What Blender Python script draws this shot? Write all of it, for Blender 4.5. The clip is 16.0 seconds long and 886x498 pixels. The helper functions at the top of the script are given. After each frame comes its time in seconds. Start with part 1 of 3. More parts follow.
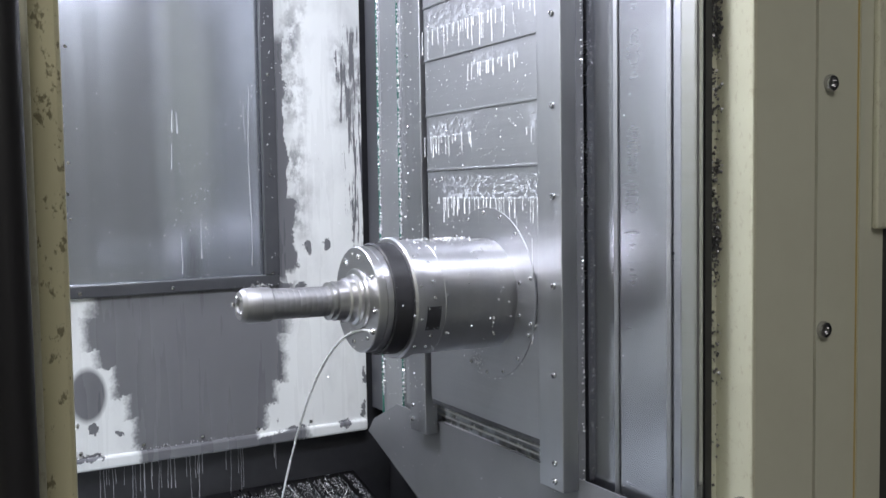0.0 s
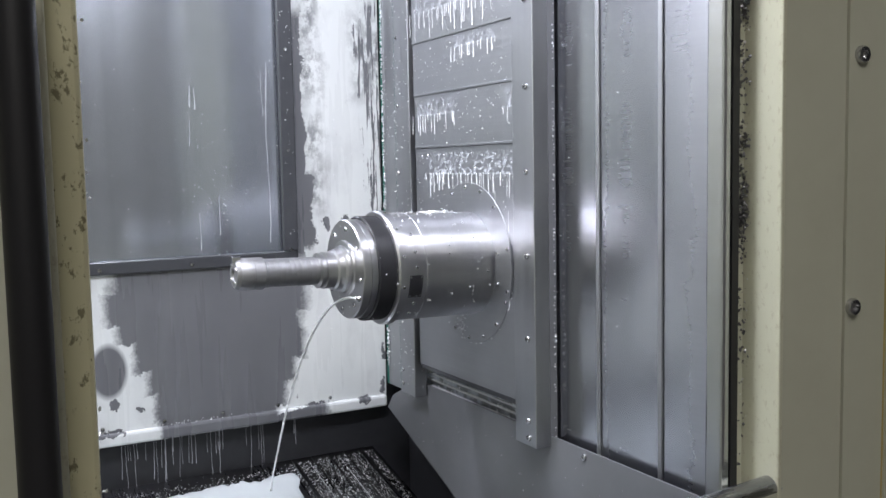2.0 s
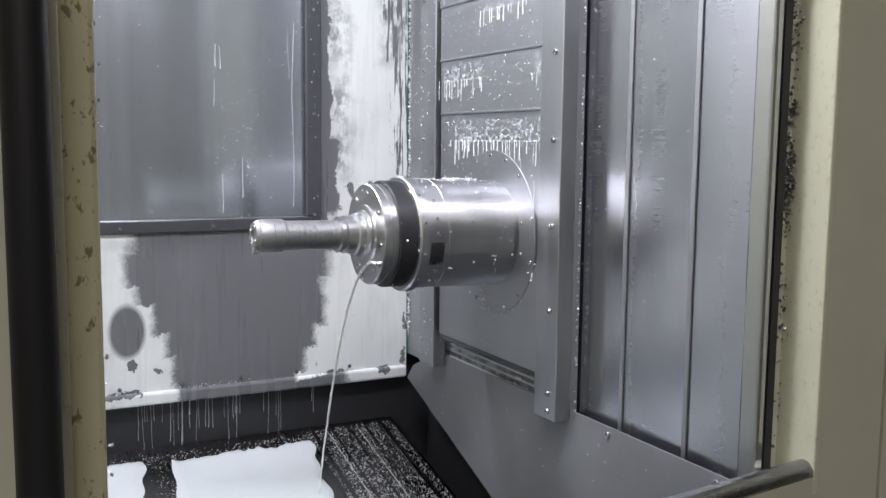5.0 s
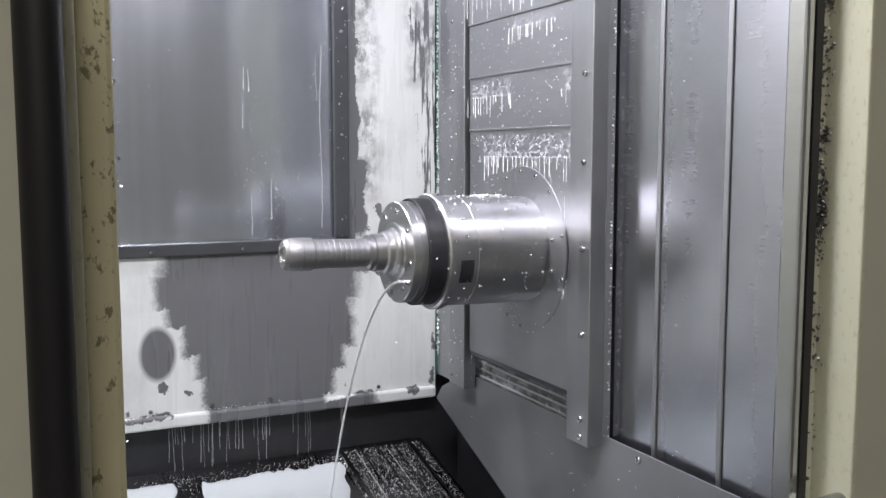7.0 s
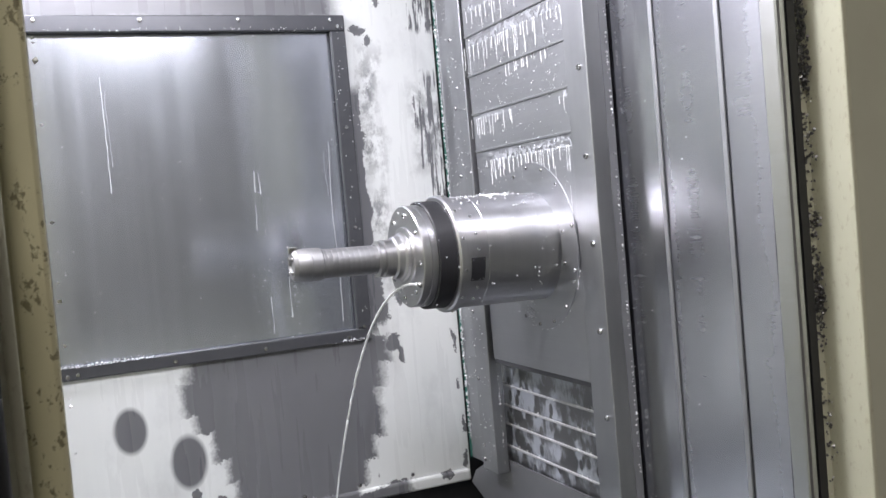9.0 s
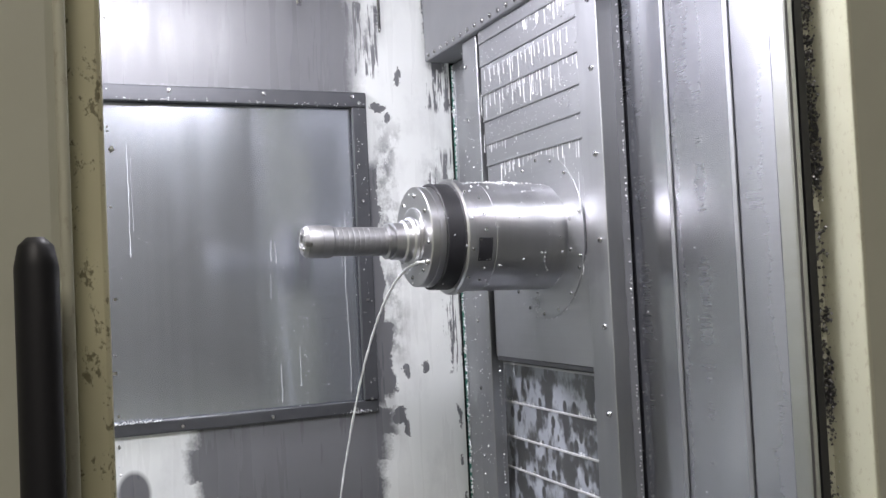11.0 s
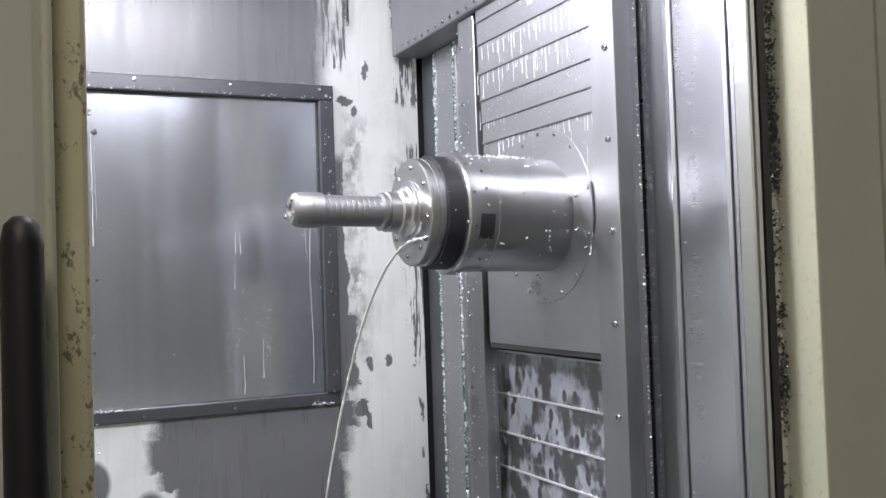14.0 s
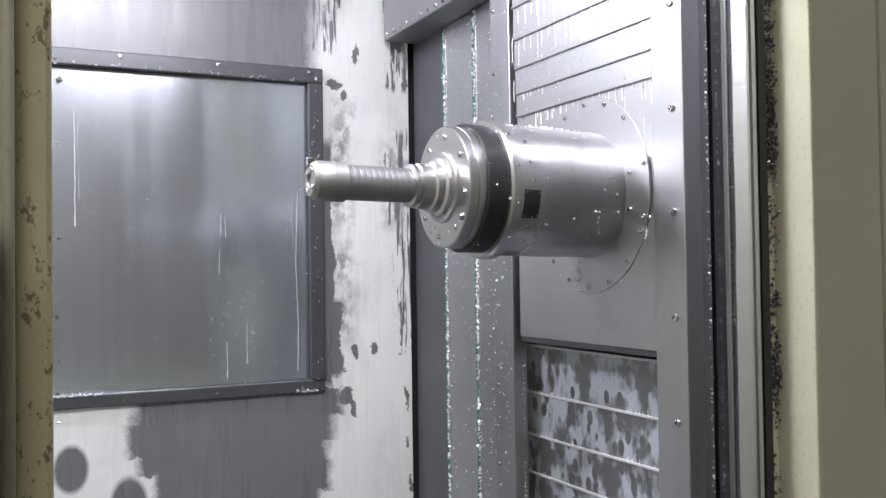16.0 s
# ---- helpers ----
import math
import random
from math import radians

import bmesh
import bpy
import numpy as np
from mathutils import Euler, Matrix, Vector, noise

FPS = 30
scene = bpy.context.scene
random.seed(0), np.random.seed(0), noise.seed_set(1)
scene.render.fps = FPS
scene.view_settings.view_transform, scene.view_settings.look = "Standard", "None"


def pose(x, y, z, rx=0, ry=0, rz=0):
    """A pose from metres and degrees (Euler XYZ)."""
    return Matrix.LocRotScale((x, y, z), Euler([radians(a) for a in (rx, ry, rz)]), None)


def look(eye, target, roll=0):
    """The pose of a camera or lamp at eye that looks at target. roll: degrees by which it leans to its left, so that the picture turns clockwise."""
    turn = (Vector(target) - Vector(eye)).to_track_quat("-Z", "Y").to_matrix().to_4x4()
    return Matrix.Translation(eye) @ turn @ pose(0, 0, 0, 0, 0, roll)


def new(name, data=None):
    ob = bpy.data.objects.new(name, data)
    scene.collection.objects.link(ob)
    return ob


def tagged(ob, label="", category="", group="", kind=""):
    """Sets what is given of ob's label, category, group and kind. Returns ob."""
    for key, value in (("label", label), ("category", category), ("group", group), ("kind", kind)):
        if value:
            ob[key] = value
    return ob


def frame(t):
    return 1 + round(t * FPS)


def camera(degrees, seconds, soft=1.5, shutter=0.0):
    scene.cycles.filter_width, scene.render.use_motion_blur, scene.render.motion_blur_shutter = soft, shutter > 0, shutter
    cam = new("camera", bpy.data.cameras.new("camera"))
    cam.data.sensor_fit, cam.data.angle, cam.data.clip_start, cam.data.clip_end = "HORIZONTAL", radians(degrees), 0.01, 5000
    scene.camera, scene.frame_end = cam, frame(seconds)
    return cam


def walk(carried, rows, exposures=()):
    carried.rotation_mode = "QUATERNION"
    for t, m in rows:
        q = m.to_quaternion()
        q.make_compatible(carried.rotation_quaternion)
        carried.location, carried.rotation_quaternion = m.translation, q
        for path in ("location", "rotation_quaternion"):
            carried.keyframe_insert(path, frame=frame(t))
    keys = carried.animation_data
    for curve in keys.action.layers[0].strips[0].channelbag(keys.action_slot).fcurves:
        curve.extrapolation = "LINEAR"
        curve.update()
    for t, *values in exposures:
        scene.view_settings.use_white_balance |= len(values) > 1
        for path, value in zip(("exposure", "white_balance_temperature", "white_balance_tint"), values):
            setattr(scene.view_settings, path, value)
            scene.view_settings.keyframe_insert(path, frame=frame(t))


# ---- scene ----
cam = camera(50.5, 16.0, soft=1.5, shutter=0.4)

PATH = [
    (0, (-1.013, -2.26, 0.717), (-0.036, -0.519, 0.595), -0.9),
    (0.5, (-1.015, -2.261, 0.726), (-0.035, -0.52, 0.629), -1.0),
    (1, (-1.014, -2.256, 0.723), (-0.041, -0.513, 0.604), -0.8),
    (1.5, (-1.012, -2.248, 0.719), (-0.054, -0.5, 0.552), -1.1),
    (2, (-1.011, -2.244, 0.718), (-0.068, -0.489, 0.544), -1.1),
    (2.5, (-1.01, -2.243, 0.716), (-0.08, -0.479, 0.565), -0.8),
    (3, (-1.002, -2.211, 0.705), (-0.115, -0.437, 0.45), -1.5),
    (3.5, (-0.995, -2.201, 0.718), (-0.116, -0.43, 0.414), -0.7),
    (4, (-0.992, -2.197, 0.715), (-0.103, -0.431, 0.415), -0.3),
    (4.5, (-0.977, -2.192, 0.709), (-0.095, -0.42, 0.425), 0.1),
    (5, (-0.999, -2.202, 0.699), (-0.098, -0.43, 0.474), 0.6),
    (5.2, (-0.992, -2.204, 0.724), (-0.098, -0.428, 0.503), 0.7),
    (7.5, (-0.991, -2.195, 0.721), (-0.158, -0.386, 0.539), -0.0),
    (8, (-0.992, -2.206, 0.744), (-0.166, -0.39, 0.602), 0.3),
    (8.5, (-0.973, -2.222, 0.765), (-0.163, -0.395, 0.672), -0.2),
    (9, (-0.941, -2.219, 0.789), (-0.166, -0.377, 0.707), -5.0),
    (9.5, (-0.93, -2.221, 0.79), (-0.168, -0.372, 0.765), -1.9),
    (10, (-0.957, -2.233, 0.799), (-0.19, -0.386, 0.811), -2.6),
    (12.5, (-0.974, -2.245, 0.802), (-0.164, -0.419, 0.9), -1.9),
    (13, (-0.971, -2.252, 0.799), (-0.144, -0.433, 0.881), -1.6),
    (13.5, (-0.977, -2.258, 0.803), (-0.131, -0.447, 0.87), -1.9),
    (14, (-0.984, -2.251, 0.796), (-0.132, -0.442, 0.854), -1.9),
    (14.5, (-0.974, -2.236, 0.788), (-0.126, -0.425, 0.826), -1.7),
    (15, (-0.976, -2.222, 0.784), (-0.121, -0.414, 0.816), -1.1),
    (15.5, (-0.972, -2.225, 0.782), (-0.109, -0.422, 0.835), -0.8),
    (16, (-0.97, -2.225, 0.781), (-0.097, -0.426, 0.826), -0.8),
]
walk(cam, [(t, look(e, g, r)) for t, e, g, r in PATH], [(0, 0.22, 6250, 11), (5.2, 0.22, 6500, 12), (7.5, 0.22, 6600, 13), (9.5, 0.22, 6600, 13), (12.5, 0.02, 6600, 12), (16, 0.12, 6600, 12)])

# ------------------------------------------------------------ light
world = bpy.data.worlds.new("world")
scene.world = world
world.use_nodes = True
world.node_tree.nodes["Background"].inputs[0].default_value = (0.75, 0.78, 0.8, 1)
world.node_tree.nodes["Background"].inputs[1].default_value = 0.03


def area(name, eye, target, sx, sy, watts, colour):
    d = bpy.data.lights.new(name, "AREA")
    d.shape, d.size, d.size_y, d.energy, d.color = "RECTANGLE", sx, sy, watts, colour
    ob = new(name, d)
    ob.matrix_basis = look(eye, target)
    return ob


LAMP = (-1.06, -0.24, 1.66)
area("work_light_glow", (LAMP[0] + 0.03, LAMP[1] - 0.02, LAMP[2] - 0.03), (-0.25, -0.75, 0.45), 0.16, 0.16, 14.5, (0.93, 0.93, 1.04))
FRONT_LAMP = (-0.62, -1.25, 1.80)
area("front_light_glow", (FRONT_LAMP[0], FRONT_LAMP[1], FRONT_LAMP[2] - 0.02), (-0.35, -0.45, 0.3), 0.7, 0.22, 25, (0.93, 0.93, 1.02))
area("hall_light_glow", (-1.6, -4.2, 4.1), (-1.2, -3.4, 0), 1.2, 3.0, 108, (1.0, 0.95, 0.88))

# ------------------------------------------------------------ materials
MATS = {}


def nodes_of(name):
    m = bpy.data.materials.new(name)
    m.use_nodes = True
    nt = m.node_tree
    return m, nt, nt.nodes["Principled BSDF"]


def node(nt, kind, **kw):
    n = nt.nodes.new(kind)
    for k, v in kw.items():
        n.inputs[k.replace("_", " ")].default_value = v
    return n


def coords(nt, scale=(1, 1, 1), space="Object"):
    tc = nt.nodes.new("ShaderNodeTexCoord")
    mp = nt.nodes.new("ShaderNodeMapping")
    mp.inputs["Scale"].default_value = scale
    nt.links.new(tc.outputs[space], mp.inputs[0])
    return mp.outputs[0]


def ramp(nt, src, stops):
    r = nt.nodes.new("ShaderNodeValToRGB")
    el = r.color_ramp.elements
    while len(el) < len(stops):
        el.new(0.5)
    for e, (p, c) in zip(el, stops):
        e.position = p
        e.color = (c, c, c, 1) if isinstance(c, (int, float)) else (*c, 1)
    nt.links.new(src, r.inputs[0])
    return r.outputs[0]


def mix(nt, fac, a, b, kind="MIX"):
    n = nt.nodes.new("ShaderNodeMix")
    n.data_type, n.blend_type = "RGBA", kind
    for sock, v in ((n.inputs[0], fac), (n.inputs[6], a), (n.inputs[7], b)):
        if isinstance(v, bpy.types.NodeSocket):
            nt.links.new(v, sock)
        else:
            sock.default_value = v if isinstance(v, (int, float)) else (*v, 1)
    return n.outputs[2]


def noise_tex(nt, vec, scale, detail=4, rough=0.5):
    n = node(nt, "ShaderNodeTexNoise", Scale=scale, Detail=detail, Roughness=rough)
    nt.links.new(vec, n.inputs["Vector"])
    return n.outputs["Fac"]


def bump(nt, bsdf, src, strength, dist):
    b = node(nt, "ShaderNodeBump", Strength=strength, Distance=dist)
    nt.links.new(src, b.inputs["Height"])
    nt.links.new(b.outputs[0], bsdf.inputs["Normal"])


def steel(name, colour, rough, grain=(3, 3, 220), spread=0.12, bumpiness=0.15, metal=1.0, worn=False, brushed=""):
    """Ground or brushed steel: streaks along one way, smears over it; worn adds smears and painted reflection bands."""
    m, nt, b = nodes_of(name)
    v = coords(nt, grain)
    streak = noise_tex(nt, v, 1.0, 6, 0.6)
    blotch = noise_tex(nt, coords(nt), 5.0, 5, 0.6)
    base = mix(nt, streak, tuple(c * 0.86 for c in colour), tuple(min(1, c * 1.1) for c in colour))
    base = mix(nt, ramp(nt, blotch, [(0.35, 0.0), (0.75, 0.35)]), base, tuple(c * 0.72 for c in colour))
    nt.links.new(base, b.inputs["Base Color"])
    b.inputs["Metallic"].default_value = metal
    r = mix(nt, 0.5, ramp(nt, streak, [(0.2, rough - spread), (0.8, rough + spread)]), ramp(nt, blotch, [(0.3, max(0.04, rough - spread)), (0.7, rough + spread)]))
    if worn:
        # broad upright reflections painted into colour and roughness, besides the smears
        reflection_bands = noise_tex(nt, coords(nt, (5, 9, 0.15)), 1.0, 1, 0.4)
        smear = noise_tex(nt, coords(nt, (3, 4, 2.2)), 1.0, 3, 0.5)
        base = mix(nt, ramp(nt, reflection_bands, [(0.3, 0.0), (0.7, 0.5)]), base, tuple(c * 0.62 for c in colour))
        nt.links.new(base, b.inputs["Base Color"])
        r = mix(nt, ramp(nt, reflection_bands, [(0.3, 0.0), (0.7, 0.6)]), r, (rough + 0.2,) * 3)
        r = mix(nt, ramp(nt, smear, [(0.45, 0.0), (0.7, 0.5)]), r, (rough + 0.12,) * 3)
    nt.links.new(r, b.inputs["Roughness"])
    bump(nt, b, streak, bumpiness, 0.0006)
    if brushed:
        tg = nt.nodes.new("ShaderNodeTangent")
        tg.direction_type, tg.axis = "RADIAL", brushed
        nt.links.new(tg.outputs[0], b.inputs["Tangent"])
        b.inputs["Anisotropic"].default_value = 0.6
    MATS[name] = m
    return m


def paint(name, colour, rough=0.4, dirt=(0.12, 0.1, 0.07), amount=0.5, spots=0.0):
    m, nt, b = nodes_of(name)
    v = coords(nt)
    big = noise_tex(nt, v, 4.0, 6, 0.65)
    fine = noise_tex(nt, v, 90.0, 3)
    base = mix(nt, ramp(nt, big, [(0.45, 0.0), (0.8, amount)]), colour, tuple(c * 0.7 + d * 0.3 for c, d in zip(colour, dirt)))
    if spots:
        s = noise_tex(nt, coords(nt, (1, 1, 0.6)), 130.0, 5, 0.75)
        base = mix(nt, ramp(nt, s, [(0.57, 0.0), (0.62, spots)]), base, dirt)
    nt.links.new(base, b.inputs["Base Color"])
    nt.links.new(ramp(nt, big, [(0.3, rough - 0.1), (0.7, rough + 0.12)]), b.inputs["Roughness"])
    bump(nt, b, fine, 0.12, 0.0008)
    MATS[name] = m
    return m


def plain(name, colour, rough=0.5, metal=0.0, emit=0.0):
    m, nt, b = nodes_of(name)
    g = noise_tex(nt, coords(nt), 40.0, 4)
    nt.links.new(mix(nt, ramp(nt, g, [(0.4, 0.0), (0.7, 0.4)]), colour, tuple(c * 0.75 for c in colour)), b.inputs["Base Color"])
    b.inputs["Roughness"].default_value, b.inputs["Metallic"].default_value = rough, metal
    if emit:
        b.inputs["Emission Color"].default_value = (*colour, 1)
        b.inputs["Emission Strength"].default_value = emit
    MATS[name] = m
    return m


STEEL_SLAT = steel("slat_steel", (0.42, 0.43, 0.45), 0.46, (3, 3, 160))
STEEL_COL = steel("column_steel", (0.42, 0.43, 0.45), 0.4, (60, 60, 3))
STEEL_COVER = steel("cover_steel", (0.5, 0.51, 0.545), 0.19, (3, 3, 190), 0.05, 0.14, 1.0, True, "Y")
STEEL_PANEL = steel("panel_steel", (0.6, 0.635, 0.70), 0.17, (45, 45, 0.4), 0.05, 0.012, 0.9, False, "X")
STEEL_HEAD = steel("head_steel", (0.5, 0.5, 0.515), 0.3, (60, 2, 2), 0.012, 0.0)
STEEL_TURNED = steel("turned_steel", (0.5, 0.5, 0.515), 0.33, (300, 5, 5), 0.08, 0.15)
STEEL_BAR = steel("tool_bar_steel", (0.34, 0.34, 0.35), 0.52, (260, 3, 3), 0.1, 0.35)
STEEL_DARK = steel("dark_panel_steel", (0.2, 0.205, 0.22), 0.4, (8, 8, 8), 0.1, 0.05, 0.35)
STEEL_FLOOR = steel("floor_steel", (0.1, 0.1, 0.105), 0.3, (120, 4, 4), 0.12, 0.2)
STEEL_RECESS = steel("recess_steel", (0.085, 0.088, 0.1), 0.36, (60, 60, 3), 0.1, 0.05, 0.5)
BOLT = plain("bolt_steel", (0.55, 0.55, 0.56), 0.22, 1.0)
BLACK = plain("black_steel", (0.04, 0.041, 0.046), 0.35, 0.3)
RUBBER = plain("black_rubber", (0.014, 0.014, 0.017), 0.5)
FRAME = plain("dark_frame_paint", (0.085, 0.088, 0.098), 0.3, 0.4)
CREAM = paint("cream_paint", (0.61, 0.61, 0.48), 0.42, (0.2, 0.13, 0.05), 0.6, 0.22)
CREAM_SPOT = paint("cream_paint_pitted", (0.6, 0.57, 0.38), 0.45, (0.12, 0.1, 0.05), 0.6, 0.8)
CREAM_SHADE = paint("cream_panel_paint", (0.55, 0.555, 0.45), 0.5, (0.2, 0.17, 0.1), 0.5, 0.0)
FOAM = paint("milky_coolant", (0.55, 0.59, 0.61), 0.22, (0.3, 0.33, 0.36), 0.9)
CONCRETE = paint("hall_concrete", (0.25, 0.24, 0.23), 0.7, (0.1, 0.1, 0.1), 0.6)
HALL_WALL = paint("hall_wall_paint", (0.45, 0.45, 0.42), 0.7, (0.2, 0.2, 0.2), 0.4)
GLOW_HALL = plain("hall_lamp_diffuser", (1.0, 0.95, 0.88), 0.4, 0, 2.0)
RIM = plain("wet_slat_rim", (0.6, 0.61, 0.63), 0.35, 0.25)
SEALANT = plain("yellow_sealant", (0.45, 0.34, 0.12), 0.5)
WIPER = plain("green_wiper", (0.03, 0.16, 0.12), 0.5)
CHIP = plain("aluminium_chips", (0.75, 0.76, 0.78), 0.32, 0.6)
CHIP_DARK = plain("grey_swarf", (0.17, 0.17, 0.18), 0.35, 1.0)
FILM = plain("thin_white_coolant", (0.55, 0.57, 0.61), 0.25, 0.2)
MILK = plain("coolant_stream_white", (0.88, 0.9, 0.92), 0.15)
GLOW = plain("lamp_diffuser", (0.93, 0.96, 1.0), 0.4, 0, 12.0)


def milky():
    """Dull steel under a broken film of dried milky coolant."""
    m, nt, b = nodes_of("milky_slat_steel")
    v = coords(nt, (1, 14, 9))
    info = nt.nodes.new("ShaderNodeObjectInfo")
    scl = nt.nodes.new("ShaderNodeMath")
    scl.operation = "MULTIPLY"
    scl.inputs[1].default_value = 40.0
    nt.links.new(info.outputs["Random"], scl.inputs[0])
    shift = nt.nodes.new("ShaderNodeVectorMath")
    shift.operation = "ADD"
    nt.links.new(v, shift.inputs[0])
    nt.links.new(scl.outputs[0], shift.inputs[1])
    v = shift.outputs[0]
    n1 = noise_tex(nt, v, 1.6, 5, 0.6)
    vor = node(nt, "ShaderNodeTexVoronoi", Scale=2.6)
    nt.links.new(v, vor.inputs["Vector"])
    holes = ramp(nt, vor.outputs["Distance"], [(0.30, 0.0), (0.36, 1.0)])
    film = mix(nt, 1.0, ramp(nt, n1, [(0.44, 0.0), (0.56, 0.9)]), holes, "MULTIPLY")
    nt.links.new(mix(nt, film, (0.22, 0.225, 0.235), (0.40, 0.43, 0.49)), b.inputs["Base Color"])
    inv = ramp(nt, film, [(0.0, 0.85), (1.0, 0.1)])
    nt.links.new(inv, b.inputs["Metallic"])
    b.inputs["Roughness"].default_value = 0.34
    bump(nt, b, film, 0.3, 0.0008)
    return m


STEEL_MILKY = milky()


def wall_paint(name, patches):
    """White enamel, scrubbed off in patches down to grey primer."""
    m, nt, b = nodes_of(name)
    v = coords(nt)

    def vmath(kind, a, c=None):
        n = nt.nodes.new("ShaderNodeVectorMath")
        n.operation = kind
        nt.links.new(a, n.inputs[0])
        if isinstance(c, tuple):
            n.inputs[1].default_value = c
        elif c is not None:
            nt.links.new(c, n.inputs[1])
        return n

    def fmath(kind, a, c):
        n = nt.nodes.new("ShaderNodeMath")
        n.operation = kind
        for sock, val in zip(n.inputs, (a, c)):
            if isinstance(val, bpy.types.NodeSocket):
                nt.links.new(val, sock)
            else:
                sock.default_value = val
        return n.outputs[0]

    warped = v
    for scale, amount in ((7.0, 0.034), (45.0, 0.012), (170.0, 0.009)):
        w = nt.nodes.new("ShaderNodeTexNoise")
        w.inputs["Scale"].default_value, w.inputs["Detail"].default_value = scale, 5.0
        nt.links.new(v, w.inputs["Vector"])
        off = vmath("MULTIPLY", vmath("SUBTRACT", w.outputs["Color"], (0.5, 0.5, 0.5)).outputs[0], (amount * 2, 0.0, amount * 2))
        warped = vmath("ADD", warped, off.outputs[0]).outputs[0]
    streak = noise_tex(nt, coords(nt, (30, 1, 2)), 1.0, 5)
    runs_down = ramp(nt, noise_tex(nt, coords(nt, (90, 1, 7)), 1.0, 5, 0.6), [(0.5, 0.0), (0.53, 1.0)])
    mottle = ramp(nt, noise_tex(nt, coords(nt, (1, 1, 0.7)), 34.0, 6, 0.7), [(0.42, 0.0), (0.56, 0.85)])
    total = None
    for x, z, w, h, kind in patches:
        mp = nt.nodes.new("ShaderNodeMapping")
        mp.inputs["Location"].default_value = (-x / w, 0, -z / h)
        mp.inputs["Scale"].default_value = (1 / w, 0, 1 / h)
        nt.links.new(v if kind == 0 else warped, mp.inputs[0])
        if kind >= 2:
            sp = nt.nodes.new("ShaderNodeSeparateXYZ")
            nt.links.new(vmath("ABSOLUTE", mp.outputs[0]).outputs[0], sp.inputs[0])
            far = fmath("MAXIMUM", sp.outputs[0], sp.outputs[2])
        else:
            far = vmath("LENGTH", mp.outputs[0]).outputs["Value"]
        mr = nt.nodes.new("ShaderNodeMapRange")
        mr.inputs[1].default_value, mr.inputs[2].default_value = (1.05, 0.95) if kind else (1.12, 0.86)
        nt.links.new(far, mr.inputs[0])
        one = mr.outputs[0]
        if kind == 3:
            one = fmath("MULTIPLY", one, runs_down)
        if kind == 4:
            mr.inputs[1].default_value, mr.inputs[2].default_value = 1.3, 0.2
            one = fmath("MULTIPLY", one, mottle)
        total = one if total is None else fmath("MAXIMUM", total, one)
    haze = noise_tex(nt, coords(nt, (5, 1, 3)), 1.0, 6, 0.65)
    white = mix(nt, ramp(nt, streak, [(0.35, 0.0), (0.7, 0.2)]), (0.70, 0.72, 0.72), (0.58, 0.61, 0.61))
    white = mix(nt, ramp(nt, haze, [(0.5, 0.0), (0.72, 0.55)]), white, (0.40, 0.41, 0.42))
    specks = noise_tex(nt, coords(nt, (1, 1, 0.5)), 24.0, 5, 0.7)
    white = mix(nt, ramp(nt, specks, [(0.69, 0.0), (0.71, 0.9)]), white, (0.2, 0.2, 0.21))
    grey = mix(nt, haze, (0.118, 0.12, 0.131), (0.165, 0.168, 0.181))
    nt.links.new(mix(nt, total, white, grey), b.inputs["Base Color"])
    nt.links.new(ramp(nt, streak, [(0.3, 0.22), (0.7, 0.36)]), b.inputs["Roughness"])
    bump(nt, b, total, 0.3, 0.0006)
    return m


# worn patches, and last a plain grey block over the wall above the panel: centre x, z, half width, half height; 0 clean
# oval, 1 ragged oval, 2 ragged block, 3 block of runs, 4 soft mottling
WEAR_LOW = [
    (-0.428, 0.462, 0.25, 0.036, 2), (-0.445, 0.405, 0.243, 0.035, 2), (-0.44, 0.345, 0.225, 0.035, 2), (-0.42, 0.285, 0.21, 0.035, 2), (-0.418, 0.23, 0.184, 0.035, 2), (-0.424, 0.17, 0.162, 0.035, 2), (-0.432, 0.115, 0.144, 0.035, 2),
    (-0.806, 0.354, 0.036, 0.052, 0), (-0.685, 0.262, 0.040, 0.062, 0), (0.004, 0.45, 0.005, 0.032, 1), (0.004, 0.24, 0.005, 0.028, 1), (0.003, 0.34, 0.004, 0.02, 1), (0.004, 0.14, 0.005, 0.022, 1),
    (-0.72, 0.115, 0.05, 0.008, 1), (-0.36, 0.10, 0.2, 0.02, 2), (-0.05, 0.112, 0.02, 0.008, 1), (-0.62, 0.17, 0.012, 0.005, 1), (-0.68, 0.185, 0.010, 0.012, 1), (-0.145, 0.44, 0.008, 0.028, 1), (-0.165, 0.47, 0.02, 0.02, 1),
]
WEAR_HIGH = [
    (-0.205, 0.62, 0.036, 0.10, 2), (-0.212, 0.80, 0.018, 0.30, 2), (-0.18, 0.80, 0.035, 0.06, 4), (-0.18, 0.96, 0.04, 0.07, 4), (-0.18, 0.68, 0.045, 0.07, 4), (-0.17, 1.10, 0.03, 0.10, 4), (-0.01, 1.0, 0.05, 0.10, 4),
    (0.0, 0.90, 0.030, 0.24, 3), (-0.01, 1.00, 0.04, 0.09, 3), (0.0, 0.66, 0.014, 0.09, 3), (-0.015, 1.42, 0.04, 0.17, 3), (-0.015, 1.42, 0.022, 0.07, 1), (0.006, 1.28, 0.006, 0.03, 1),
